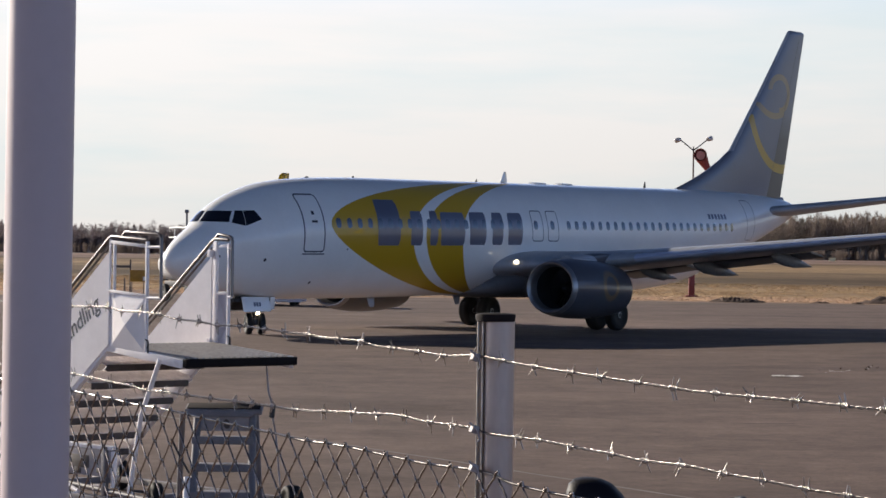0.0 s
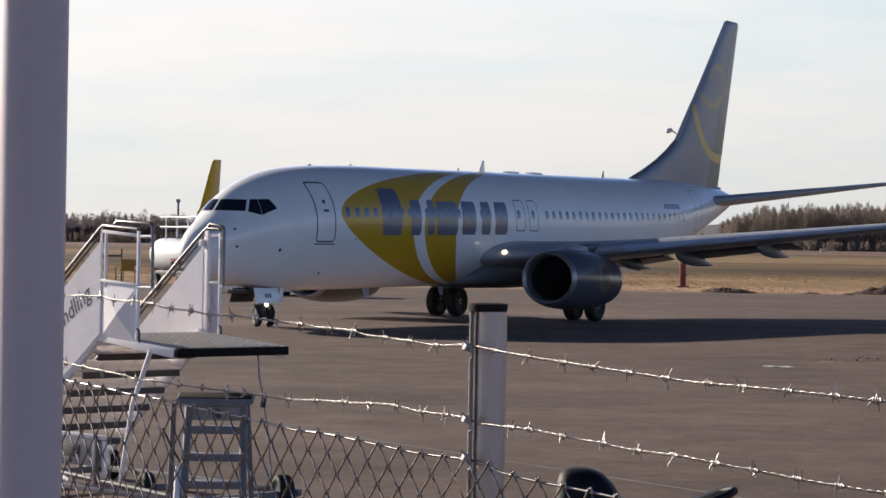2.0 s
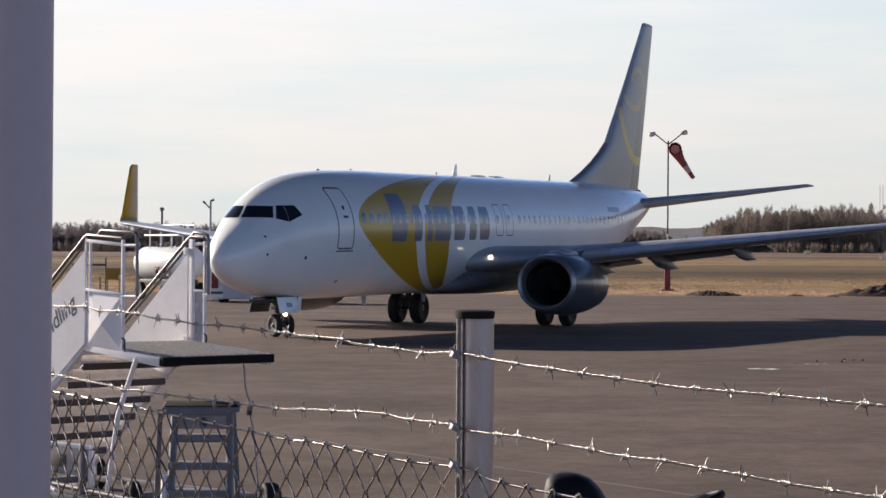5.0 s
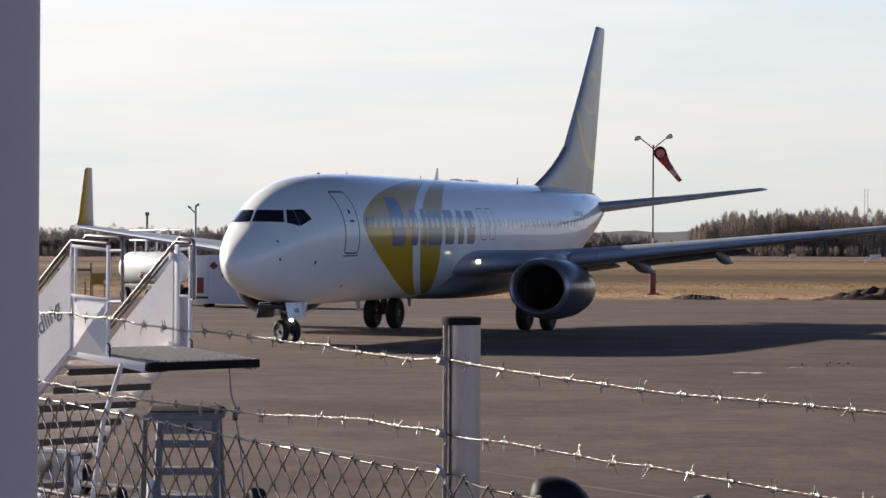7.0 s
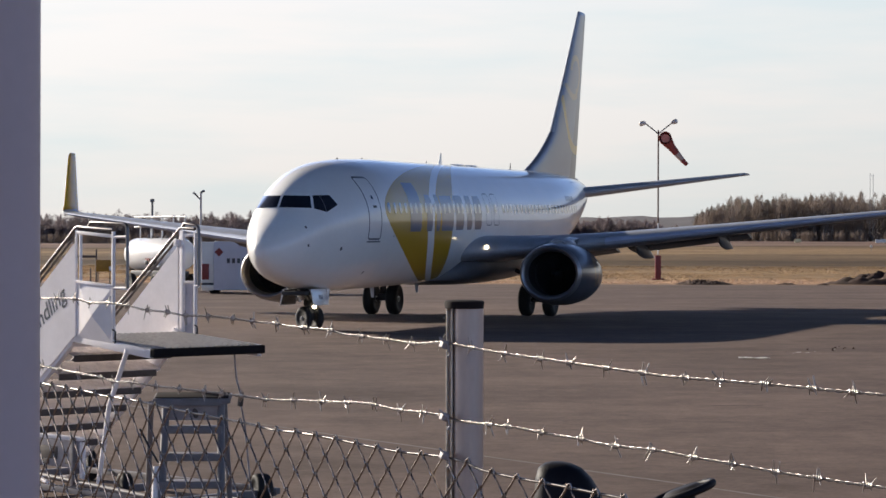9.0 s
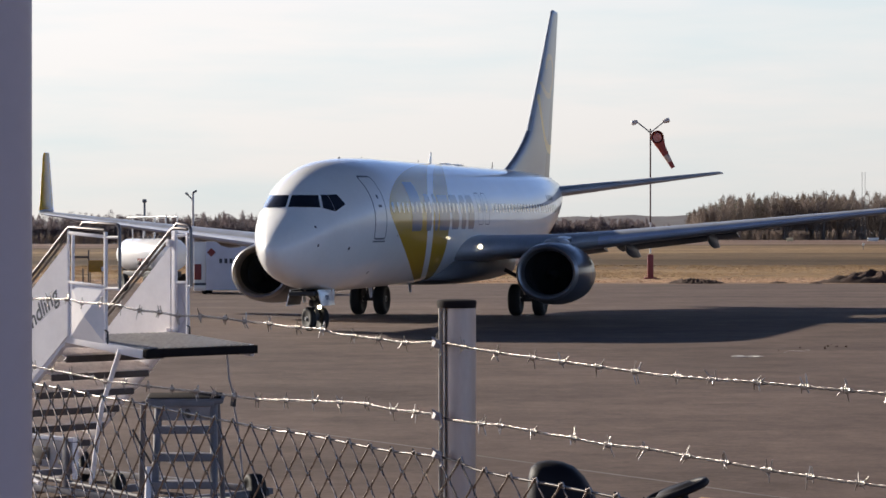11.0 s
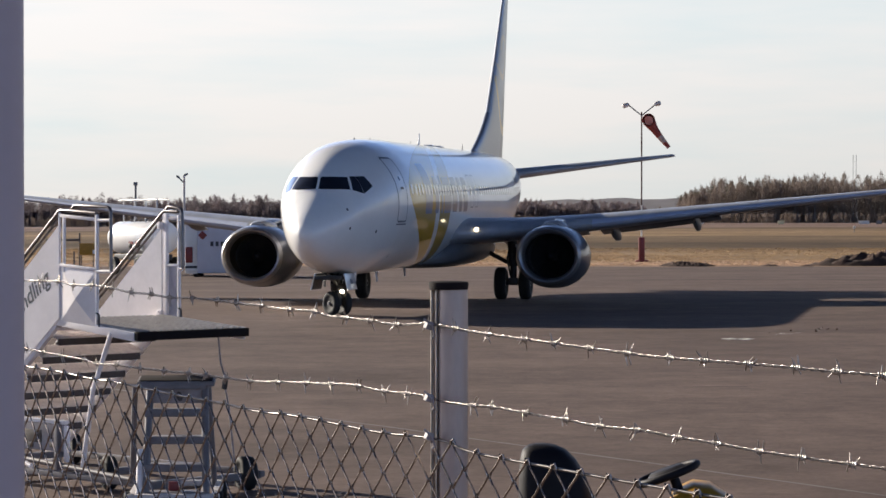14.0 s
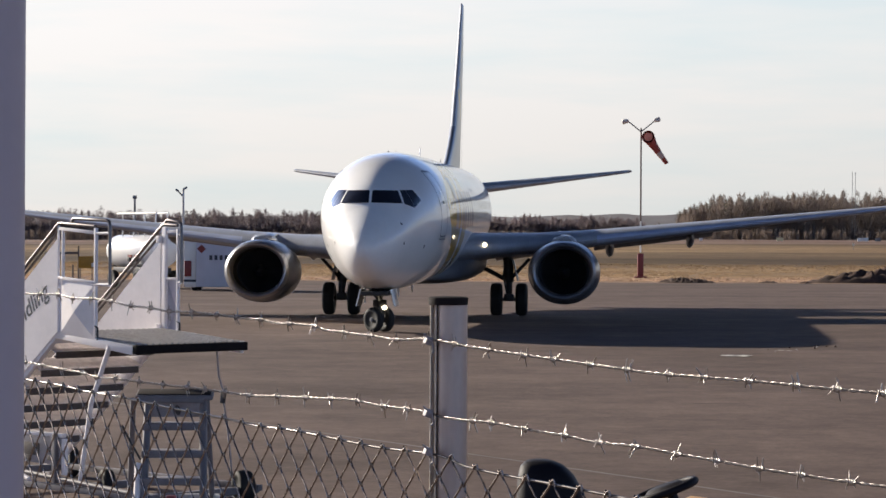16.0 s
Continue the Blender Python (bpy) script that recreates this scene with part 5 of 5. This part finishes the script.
    tube(bm, [(1.083, .1, 1.45), (1.111, .1, 1.20), (1.16, .1, 1.065), (1.173, .1, .93), (1.215, .1, .77), (1.285, .1, .22)], .009, 8)
    part("drip_hose", bm, M_PLATE, root, "thin grey hose")
    bm = bmesh.new()
    box(bm, (1.168, .1, 1.00), (.04, .04, .13), (0, 8, 0), bevel=.008)
    part("hose_clamp", bm, M_STRUTDARK, root)
    bm = bmesh.new()
    for x in (.0, W):
        box(bm, (x, 1.35, .15), (.06, 3.2, .06), bevel=.008)
    for y in (-.2, 1.0, 2.8):
        box(bm, (W / 2, y, .14), (W, .07, .07), bevel=.008)
    part("chassis", bm, M_LADDER, root, "grey steel undercarriage frame")
    for x, y in ((.34, .80), (1.2, -.16), (1.59, 3.0), (-.05, 2.9)):
        part("wheel", wheel_mesh(.16, .15 if y < 0 else .11), [M_TYRE, M_STRUTDARK], root, "", pose(x, y, .16, 0, 0, 68))
    # side plate of the lower frame with its cut-outs and a tow bar
    bm = bmesh.new()
    box(bm, (.0, 2.05, .49), (.03, 2.05, .26), bevel=.006)
    plate = part("side_plate", bm, M_PLATE, root, "dirty grey side plate of the lower frame")
    bm = bmesh.new()
    box(bm, (-.004, 2.05, .64), (.05, 2.1, .04), bevel=.006)
    part("top_bar", bm, M_STAIRWHITE, plate, "white bar along the plate's top")
    # added white bar stands in for the plate's lit end edge
    bm = bmesh.new()
    box(bm, (.0, 1.0, .44), (.04, .05, .34), bevel=.006)
    part("lit_edge_bar", bm, M_STAIRWHITE, plate)
    # raised dark patches stand in for the shade of open cut-outs
    for y, z, a, b in ((1.52, .49, .30, .12), (1.2, .42, .09, .05), (1.55, .40, .10, .05), (2.1, .46, .34, .12)):
        bm = bmesh.new()
        box(bm, (-.018, y, z), (.008, a, b), bevel=.003)
        part("cut_out_patch", bm, M_UNDER, plate)
    bm = bmesh.new()
    tube(bm, [(-.03, 1.9, .28), (-.02, .0, .18)], .026, 8)
    box(bm, (-.03, 1.10, .42), (.05, .06, .46), bevel=.006)
    part("tow_bar", bm, M_LADDER, root, "grey tow bar")
    bm = bmesh.new()
    tube(bm, [(-.22, 1.75, .40), (-.24, 1.45, .30), (-.26, 1.2, .24)], .022, 8)
    part("hose", bm, M_STAIRWHITE, root, "pale hose")


def build_ladder():
    """Small wheeled step stand."""
    root = bare("step_stand", "small pale blue-grey wheeled step stand with four treads", "step stand", at=pose(-2.62, 20.2, 0, 0, 0, 4))
    for x in (-.245, .275):
        bm = bmesh.new()
        tube(bm, [(x, -.1, .12), (x * .93, .28, 1.08)], .034, 8)
        leg = part("front_leg", bm, M_LADDER, root)
        if x > 0:
            continue
        bm = bmesh.new()
        tube(bm, [(x - .055, -.09, .13), (x - .05, .06, .52)], .032, 10)
        part("leg_sleeve", bm, M_STAIRWHITE, leg, "cream lower leg sleeve")
    for x in (-.29, .29):
        bm = bmesh.new()
        tube(bm, [(x * 1.28 - .06, .85, .12), (x * 1.12 - .05, .46, 1.06)], .026, 8)
        part("rear_leg", bm, M_LADDER, root)
    for k in range(4):
        bm = bmesh.new()
        z = .14 + .232 * k
        box(bm, (0, -.04 + .09 * k, z), (.54, .20, .065), bevel=.01)
        part("tread", bm, M_LADDER, root, "blue-grey tread")
    bm = bmesh.new()
    box(bm, (0, .36, 1.10), (.68, .34, .045), (5, 0, 0), bevel=.010)
    box(bm, (-.02, .20, 1.065), (.56, .03, .05), bevel=.008)
    part("top_platform", bm, M_LADDER, root, "grey ribbed top with a dark rim")
    bm = bmesh.new()
    box(bm, (0, .36, 1.126), (.64, .30, .012), (5, 0, 0), bevel=.003)
    part("rubber_mat", bm, M_CAP, root)
    bm = bmesh.new()
    box(bm, (.02, .265, .985), (.50, .02, .15), (14, 0, 0), bevel=.008)
    apron = part("apron_panel", bm, M_PLATE, root, "grey sheet below the top")
    # dark disc stands in for the shade of an open hole
    bm = bmesh.new()
    lathe(bm, [(0, .045), (.004, .045)], pose(.03, .245, .975, 14, 0, -90), 16, squash=lambda p: Vector((p.x, p.y * .6, p.z)) )
    part("hand_hole_patch", bm, M_UNDER, apron)
    bm = bmesh.new()
    tube(bm, [(-.45, .2, .84), (-.36, .12, .68), (-.28, .05, .56)], .010, 8)
    part("strap", bm, M_STRUTDARK, root, "dark hanging strap")
    bm = bmesh.new()
    for x in (-.36, .36):
        box(bm, (x, .36, .14), (.07, 1.2, .05), bevel=.01)
    for y in (-.2, .92):
        box(bm, (0, y, .14), (.80, .07, .05), bevel=.01)
    part("base_frame", bm, M_GRATE, root)
    for x in (-.4, .4):
        for y in (-.1, .85):
            part("wheel", wheel_mesh(.09, .05), [M_TYRE, M_HUB], root, "", pose(x, y, .09, 0, 0, 90))
    bm = bmesh.new()
    box(bm, (.0, .0, .2), (.1, .05, .1), bevel=.01)
    part("red_latch", bm, M_RED, root)


def build_tug():
    """Baggage tractor of which the seat, steering wheel and bonnet show above the fence."""
    root = bare("baggage_tractor", "yellow baggage tractor with a black seat and steering wheel", "tractor", at=pose(.487, 14, 0, 0, 0, -4))
    bm = bmesh.new()
    rings = []
    for z, wx, wy, lean in ((.55, .17, .20, 0), (.70, .20, .215, -.01), (.84, .205, .215, -.005), (.96, .185, .20, -.025), (1.06, .155, .18, -.052), (1.12, .12, .14, -.075), (1.148, .075, .10, -.09), (1.158, .03, .05, -.09)):
        ring = []
        for k in range(24):
            t = 2 * math.pi * k / 24
            c, s = math.cos(t), math.sin(t)
            ring.append((math.copysign(abs(c) ** .6, c) * wx * 1.09 + lean, math.copysign(abs(s) ** .6, s) * wy, z))
        rings.append(ring)
    loft(bm, rings)
    part("backrest", bm, M_SEAT, root, "black vinyl backrest")
    bm = bmesh.new()
    box(bm, (.22, 0, .50), (.52, .48, .14), bevel=.05)
    part("seat", bm, M_SEAT, root)
    bm = bmesh.new()
    tm = pose(.665, 0, .982, 0, -110, 0)
    pts = [tm @ Vector((0, .185 * math.cos(k * math.pi / 12), .185 * math.sin(k * math.pi / 12))) for k in range(25)]
    tube(bm, pts, .024, 10, caps=False)
    lathe(bm, [(.03, .01), (.03, .10), (.0, .14), (-.03, .10)], tm, 16)
    for k in range(3):
        an = k * 2.094 + .5
        tube(bm, [tm @ Vector((0, 0, 0)), tm @ Vector((0, .18 * math.cos(an), .18 * math.sin(an)))], .018, 8)
    part("steering_wheel", bm, M_SEAT, root, "black steering wheel")
    bm = bmesh.new()
    tube(bm, [(.70, 0, .97), (.84, 0, .6)], .03, 10)
    part("steering_column", bm, M_SEAT, root)
    bm = bmesh.new()
    lathe(bm, [(0, .02), (.0, .12), (.0, .18), (0, .19)], pose(.78, 0, .74, 0, -90, 0), 20, caps=False)
    rings = []
    for x, h, wy in ((.66, .74, .30), (.70, .87, .32), (.82, .925, .34), (.92, .915, .34), (1.05, .83, .34), (1.35, .66, .30)):
        rings.append([(x, -wy, .3), (x, -wy, h - .1), (x, -wy + .1, h), (x, wy - .1, h), (x, wy, h - .1), (x, wy, .3)])
    loft(bm, rings)
    part("bonnet", bm, M_TUGYELLOW, root, "yellow bonnet")
    bm = bmesh.new()
    box(bm, (.3, 0, .34), (2.3, .98, .28), bevel=.05)
    box(bm, (-.45, 0, .52), (.7, .9, .2), bevel=.04)
    part("body", bm, M_TUGYELLOW, root)
    for x in (-.5, 1.1):
        for y in (-.48, .48):
            part("wheel", wheel_mesh(.22, .16), [M_TYRE, M_HUB], root, "", pose(x, y, .22))


# ---- things far across the apron ----
def build_windsock():
    root = bare("windsock_mast", "red and white windsock mast with two floodlights and a red base", "windsock", at=pose(12.28, 172.3, -.02))
    bm = bmesh.new()
    z0, z1 = 0.0, 11.1
    N = 8
    for k in range(N):
        a, b = 1.9 + (z1 - 1.9) * k / N, 1.9 + (z1 - 1.9) * (k + 1) / N
        tube(bm, [(0, 0, a), (0, 0, b)], .06, 10, caps=False, mi=0 if k in (0, 1) else 1)
    bmesh.ops.remove_doubles(bm, verts=bm.verts, dist=.002)
    part("mast", bm, [M_TANK, M_MASTDARK], root, "thin mast, red above, darkened as if backlit, and white below")
    bm = bmesh.new()
    box(bm, (0, 0, .9), (.44, .4, 1.85), bevel=.04)
    box(bm, (0, 0, .05), (.9, .9, .16), bevel=.03)
    part("base", bm, M_RED, root, "dark red base cabinet")
    for sd in (-1, 1):
        bm = bmesh.new()
        tube(bm, [(0, 0, 10.82), (sd * 1.0, 0, 11.62)], .045, 8)
        lamp_arm = part("lamp_arm", bm, M_STRUT, root)
        bm = bmesh.new()
        lathe(bm, [(0, .08), (.12, .16), (.42, .19), (.5, .12), (.52, .02)], pose(sd * .92, 0, 11.64, 0, 0 if sd > 0 else 180, 0) @ pose(0, 0, 0, 0, -14, 0), 14)
        part("floodlight", bm, M_GRATE, lamp_arm, "grey floodlight head")
    # cloth sock: its mouth on a hoop, the rest hanging from it
    bm = bmesh.new()
    axis = [Vector(p) for p in ((0, -.22, .02), (.03, .0, -.06), (.16, .12, -.32), (.38, .16, -.78), (.66, .16, -1.30), (.95, .14, -1.80), (1.22, .10, -2.25))]
    way = [Vector(p) for p in ((.12, 1, -.1), (.25, .8, -.5), (.4, .35, -.8), (.5, .05, -.9), (.5, 0, -.9), (.5, 0, -.9), (.5, -.05, -.9))]
    rad = [.46, .48, .42, .34, .28, .22, .17]
    rings = []
    for p, d, r in zip(axis, way, rad):
        d = d.normalized()
        u = d.cross(Vector((.3, -.2, 1))).normalized(); v = d.cross(u)
        rings.append([p + (u * math.cos(q) + v * math.sin(q) * (.85 if r < .4 else 1)) * r for q in (2 * math.pi * k / 20 for k in range(20))])
    for i in range(6):
        loft(bm, [rings[i], rings[i + 1]], caps=False, mi=1 if i == 4 else 0)
    bmesh.ops.remove_doubles(bm, verts=bm.verts, dist=.001)
    sock = part("sock", bm, [M_SOCKRED, M_SOCKWHITE], root, "drooping faded red and pale banded cloth sock", pose(.5, 0, 10.48))
    # added pale disc stands in for light coming through the cloth
    bm = bmesh.new()
    lathe(bm, [(0, .01), (0, .33)], pose(.02, -.10, -.02, 0, 0, 90), 20, caps=False)
    part("mouth_disc", bm, M_SOCKMOUTH, sock, "pale disc in the sock's mouth for light through the cloth")
    bm = bmesh.new()
    tube(bm, [(-.5, 0, -.1), (-.4, -.1, .05), (0, -.22, .48)], .02, 6)
    tube(bm, [Vector((0, -.22, .02)) + Vector((.46 * math.cos(q), 0, .46 * math.sin(q))) for q in (2 * math.pi * k / 20 for k in range(21))], .022, 6, caps=False)
    part("hoop", bm, M_SOCKRED, sock)
    return sock


def build_trucks():
    # tank trailer
    root = bare("tank_truck", "white fuel tank truck with rails along its top", "truck", at=pose(-17.75, 124, 0, 0, 0, -53))
    bm = bmesh.new()
    lathe(bm, [(-2.7, .1), (-2.67, .5), (-2.55, .78), (-2.35, .86), (2.35, .86), (2.55, .78), (2.67, .4), (2.7, .1)], pose(0, 0, 1.98), 32)
    part("tank", bm, M_BRIGHTTANK, root, "glossy white round tank")
    bm = bmesh.new()
    for y in (-.35, .35):
        for z in (3.45, 3.98):
            tube(bm, [(-2.1, y, z), (2.2, y, z)], .045, 8)
        for k in range(4):
            tube(bm, [(-1.5 + 1.2 * k, y, 2.75), (-1.5 + 1.2 * k, y, 3.98)], .035, 6)
    part("top_rail", bm, M_TANK, root, "white railing along the tank's top")
    for k in range(7):
        bm = bmesh.new()
        lathe(bm, [(0, .10), (.12, .10), (.16, .03)], pose(-1.2 + .5 * k, 0, 2.82, 0, -90, 0), 12)
        part("hatch", bm, M_ALU, root)
    for k in range(4):
        bm = bmesh.new()
        box(bm, (.1 + .42 * k, -.80, 1.55 - .12 * (k % 2)), (.22, .16, .26), bevel=.04)
        part("valve", bm, M_TANK if k % 2 else M_STRUTDARK, root)
    bm = bmesh.new()
    for k in range(7):
        box(bm, (-2.78, -.25, 1.15 + .22 * k), (.05, .42, .09), (0, 0, 0), bevel=.01)
    for y in (-.46, -.04):
        box(bm, (-2.80, y, 1.8), (.05, .05, 1.6), bevel=.01)
    part("end_ladder", bm, M_STRUTDARK, root, "dark ladder at the tank's end")
    bm = bmesh.new()
    box(bm, (0, 0, .95), (4.6, 1.0, .3), bevel=.03)
    part("chassis", bm, M_STRUTDARK, root)
    for k in range(2):
        bm = bmesh.new()
        box(bm, (.2 + .75 * k, -.84, 1.70), (.42, .05, .15))
        part("label_bar", bm, M_RED, root, "red plain bar")
    for x in (-1.6, 1.2, 2.0):
        for y in (-.85, .85):
            part("wheel", wheel_mesh(.48, .3), [M_TYRE, M_HUB], root, "", pose(x, y, .48))
    # box truck, seen from its rear corner
    root = bare("service_truck", "pale grey box service truck with white rear and red lamp", "truck", at=pose(-12.75, 119.5, 0, 0, 0, 0))
    bm = bmesh.new()
    box(bm, (0, 0, 1.43), (2.75, 3.2, 2.48), bevel=.04)
    part("box_body", bm, M_TRUCKGREY, root, "pale grey box body")
    bm = bmesh.new()
    box(bm, (-1.70, .0, 1.40), (.62, 2.9, 2.48), bevel=.05)
    part("side_locker", bm, M_TANK, root, "white side locker")
    bm = bmesh.new()
    box(bm, (-.4, 0, .42), (3.2, 3.0, .28), bevel=.03)
    part("chassis", bm, M_STRUTDARK, root)
    bm = bmesh.new()
    box(bm, (-1.55, -1.50, .36), (.9, .1, .16), bevel=.02)
    part("rear_beam", bm, M_TANK, root)
    bm = bmesh.new()
    box(bm, (-1.80, -1.50, 1.12), (.36, .12, .80), bevel=.04)
    part("tail_lamp", bm, M_RED, root, "tall red lamp unit")
    bm = bmesh.new()
    box(bm, (-1.1, -1.62, 2.12), (.32, .02, .32), (0, 45, 0))
    part("placard", bm, M_RED, root, "red diamond placard")
    for k in range(4):
        bm = bmesh.new()
        box(bm, (-.62 + .26 * k, -1.62, 1.68), (.15, .012, .24))
        part("label_bar", bm, M_LETTER, root)
    for x in (-1.5, .9):
        for y in (-1.0, 1.0):
            part("wheel", wheel_mesh(.4, .28), [M_TYRE, M_HUB], root, "", pose(x, y, .4, 0, 0, 90))
    bm = bmesh.new()
    for y in (-.9, .9):
        tube(bm, [(-1.3, y, 3.05), (1.3, y, 3.05)], .03, 6)
    for x in (-1.2, 0, 1.2):
        for y in (-.9, .9):
            tube(bm, [(x, y, 2.65), (x, y, 3.05)], .025, 6)
    part("roof_rail", bm, M_ALU, root)
    # yellow board on thin legs and a post with a rail, further back
    root = bare("notice_board", "plain yellow board on thin legs in the dry grass", "board", at=pose(-22.25, 133, 0))
    bm = bmesh.new()
    box(bm, (0, 0, 1.28), (.86, .12, .68), bevel=.03)
    part("board", bm, M_TUGYELLOW, root)
    for x in (-.34, .34):
        bm = bmesh.new()
        tube(bm, [(x, .09, 0), (x, .09, 1.5)], .03, 8)
        part("leg", bm, M_POLEBROWN, root)
    bm = bmesh.new()
    box(bm, (.40, -.09, 1.12), (.14, .06, .24), bevel=.02)
    part("white_plate", bm, M_TANK, root, "small white plate")
    root = bare("rail_post", "thin dark post with a short rail beside it in the grass", "post", at=pose(-23.87, 140, 0))
    for x, h in ((0, 2.2), (-.34, 1.08), (-2.0, 1.85)):
        bm = bmesh.new()
        tube(bm, [(x, 0, 0), (x, 0, h)], .05, 8)
        part("post", bm, M_POLEBROWN, root)
    bm = bmesh.new()
    box(bm, (-1.0, 0, 1.77), (2.05, .06, .14), bevel=.02)
    part("rail", bm, M_POLEBROWN, root)


def build_lamps():
    for x, y, h, double, lab in ((-18.81, 150, 5.9, True, "grey lamp mast with angled floodlight heads"), (-21.95, 150, 5.35, False, "short grey lamp post with a small head")):
        root = bare("lamp_mast", lab, "lamp mast", "lamp masts", at=pose(x, y, 0))
        bm = bmesh.new()
        tube(bm, [(0, 0, 0), (0, 0, h)], .09, 8, r_end=.07)
        part("mast", bm, M_GRATE if double else M_STRUT, root)
        bm = bmesh.new()
        if double:
            tube(bm, [(0, 0, h - .5), (-.35, 0, h - .15)], .05, 6)
            box(bm, (-.40, 0, h - .1), (.24, .2, .13), (0, 35, 0), bevel=.03)
            box(bm, (.12, 0, h + .04), (.28, .22, .13), (0, -30, 0), bevel=.03)
        else:
            box(bm, (0, 0, h), (.26, .26, .22), bevel=.05)
        part("lamp_head", bm, M_STRUT, root)
    # airfield signs and marker lamps in the field
    for x, y, w, m, lab in ((64.2, 490, 1.4, M_CREAM, "small pale cream airfield sign in the grass"), (47.6, 490, .7, M_TANK, "small white airfield marker board in the grass"), (81.6, 490, 2.3, M_TANK, "low white airfield marker board in the grass"), (84.4, 488, 1.2, M_STRUT, "grey airfield box in the grass")):
        root = bare("airfield_sign", lab, "sign", "airfield signs", at=pose(x, y, rise(y) - .02))
        bm = bmesh.new()
        box(bm, (0, 0, .55), (w, .2, .7), bevel=.03)
        part("board", bm, m, root)
        bm = bmesh.new()
        for s in (-.35, .35):
            tube(bm, [(s * w, 0, 0), (s * w, 0, .5)], .05, 6)
        part("legs", bm, M_STRUT, root)
    root = bare("marker_pole", "thin white-headed pole standing in the grass", "pole", at=pose(61.7, 380, rise(380) - .02))
    bm = bmesh.new()
    tube(bm, [(0, 0, 0), (0, 0, .75)], .05, 8)
    part("pole", bm, M_STRUT, root)
    bm = bmesh.new()
    box(bm, (0, 0, .85), (.34, .2, .4), bevel=.05)
    part("head", bm, M_TANK, root)
    bm = bmesh.new()
    for s in (-.4, .4):
        tube(bm, [(s, 0, 0), (s, 0, 17.5)], .06, 6)
    for k in range(14):
        tube(bm, [(-.4, 0, 1 + k * 1.2), (.4, 0, 1.6 + k * 1.2)], .012, 5)
    p = part("radio_mast", bm, M_STRUT, None, "", pose(97.5, 600, rise(600) - .02))
    tagged(p, "slim grey lattice radio mast by the wood", "mast")
PLANE = [  # seconds, nose gear x, y, heading
    (0, -8.585, 73.546, 233.98), (0.5, -8.407, 73.008, 235.61), (1, -8.233, 72.479, 237.22), (1.5, -8.036, 71.977, 238.81), (2, -7.825, 71.511, 240.34),
    (2.5, -7.622, 71.073, 241.78), (3, -7.413, 70.667, 243.13), (3.5, -7.207, 70.291, 244.42), (4, -7.002, 69.945, 245.65), (4.7, -6.719, 69.498, 247.31),
    (5.2, -6.522, 69.211, 248.42), (5.8, -6.300, 68.903, 249.63), (6.5, -6.073, 68.587, 250.88), (7, -5.918, 68.378, 251.69), (7.5, -5.767, 68.195, 252.47),
    (8, -5.617, 68.033, 253.20), (8.5, -5.475, 67.884, 253.85), (9, -5.349, 67.740, 254.47), (9.7, -5.191, 67.538, 255.26), (10.2, -5.088, 67.388, 255.78),
    (10.8, -4.967, 67.195, 256.41), (11.5, -4.815, 66.942, 257.19), (12, -4.694, 66.744, 257.78), (12.5, -4.554, 66.523, 258.49), (13, -4.395, 66.272, 259.28),
    (13.5, -4.189, 65.992, 260.21), (14, -3.951, 65.681, 261.26), (14.5, -3.673, 65.347, 262.47), (15, -3.377, 64.991, 263.76), (15.5, -3.043, 64.625, 265.13), (16, -2.672, 64.253, 266.55),
]


def plane_at(t):
    """Nose gear place and heading between the rows."""
    return [float(np.interp(t, [r[0] for r in PLANE], [r[k] for r in PLANE])) for k in (1, 2, 3)]


def motions():
    rows = []
    for t, x, y, h in PLANE:
        c, s = math.cos(radians(h)), math.sin(radians(h))
        rows.append((t, pose(x + 4 * c - .05 * s, y + 4 * s + .05 * c, 0, 0, 0, h)))
    walk(airliner, rows)
    # steering follows the way of the nose gear
    steer = []
    for k, (t, x, y, h) in enumerate(PLANE):
        a, b = PLANE[max(0, k - 2)], PLANE[min(len(PLANE) - 1, k + 2)]
        way = math.degrees(math.atan2(b[2] - a[2], b[1] - a[1])) % 360
        steer.append((t, pose(-4, 0, 0, 0, 0, way - h)))
    walk(nose_gear, steer)
    # the windsock swings in the light wind
    walk(windsock, [(t, pose(.5, 0, 10.48, fore, 26 - lean, 0)) for t, lean, fore in (
        (0, 30, 0), (1.5, 36, 0), (3, 31, 0), (4.2, 34, 0), (5.3, 30, 0), (6.4, 31, 0), (7, 34, 0), (7.6, 31, 0), (8.2, 39, 0), (8.8, 38, 0), (10, 31, 0), (11.4, 25, 2),
        (12, 25, 0), (12.6, 20, 0), (13.2, 21, 4), (13.8, 31, 4), (14.4, 38, 4), (15, 36, 6), (15.5, 35, 8), (16, 33, 16))])
    # wheels roll: path length over radius
    for ob, at, r in wheels:
        run, rows, last = 0.0, [], None
        main = r > .5
        lx = -15.6 if main else 0.0
        ly = ob.parent.location.y + at[1] if main else 0.0
        for k in range(65):
            t = k * .25
            x, y, h = plane_at(t)
            c, s = math.cos(radians(h)), math.sin(radians(h))
            p = Vector((x + c * lx - s * ly, y + s * lx + c * ly))
            if last is not None:
                d = p - last
                run += d.length if (not main or d.dot(Vector((c, s))) > 0) else -d.length
            last = p
            rows.append((t, pose(*at, 0, math.degrees(run / r), 0)))
        walk(ob, rows)


build_ground()
build_dry_grass()
build_distance()
airliner, nose_gear, wheels = build_airliner()
build_stairs()
build_ladder()
build_tug()
build_trucks()
build_lamps()
windsock = build_windsock()
build_fence()
build_steel_post()
motions()
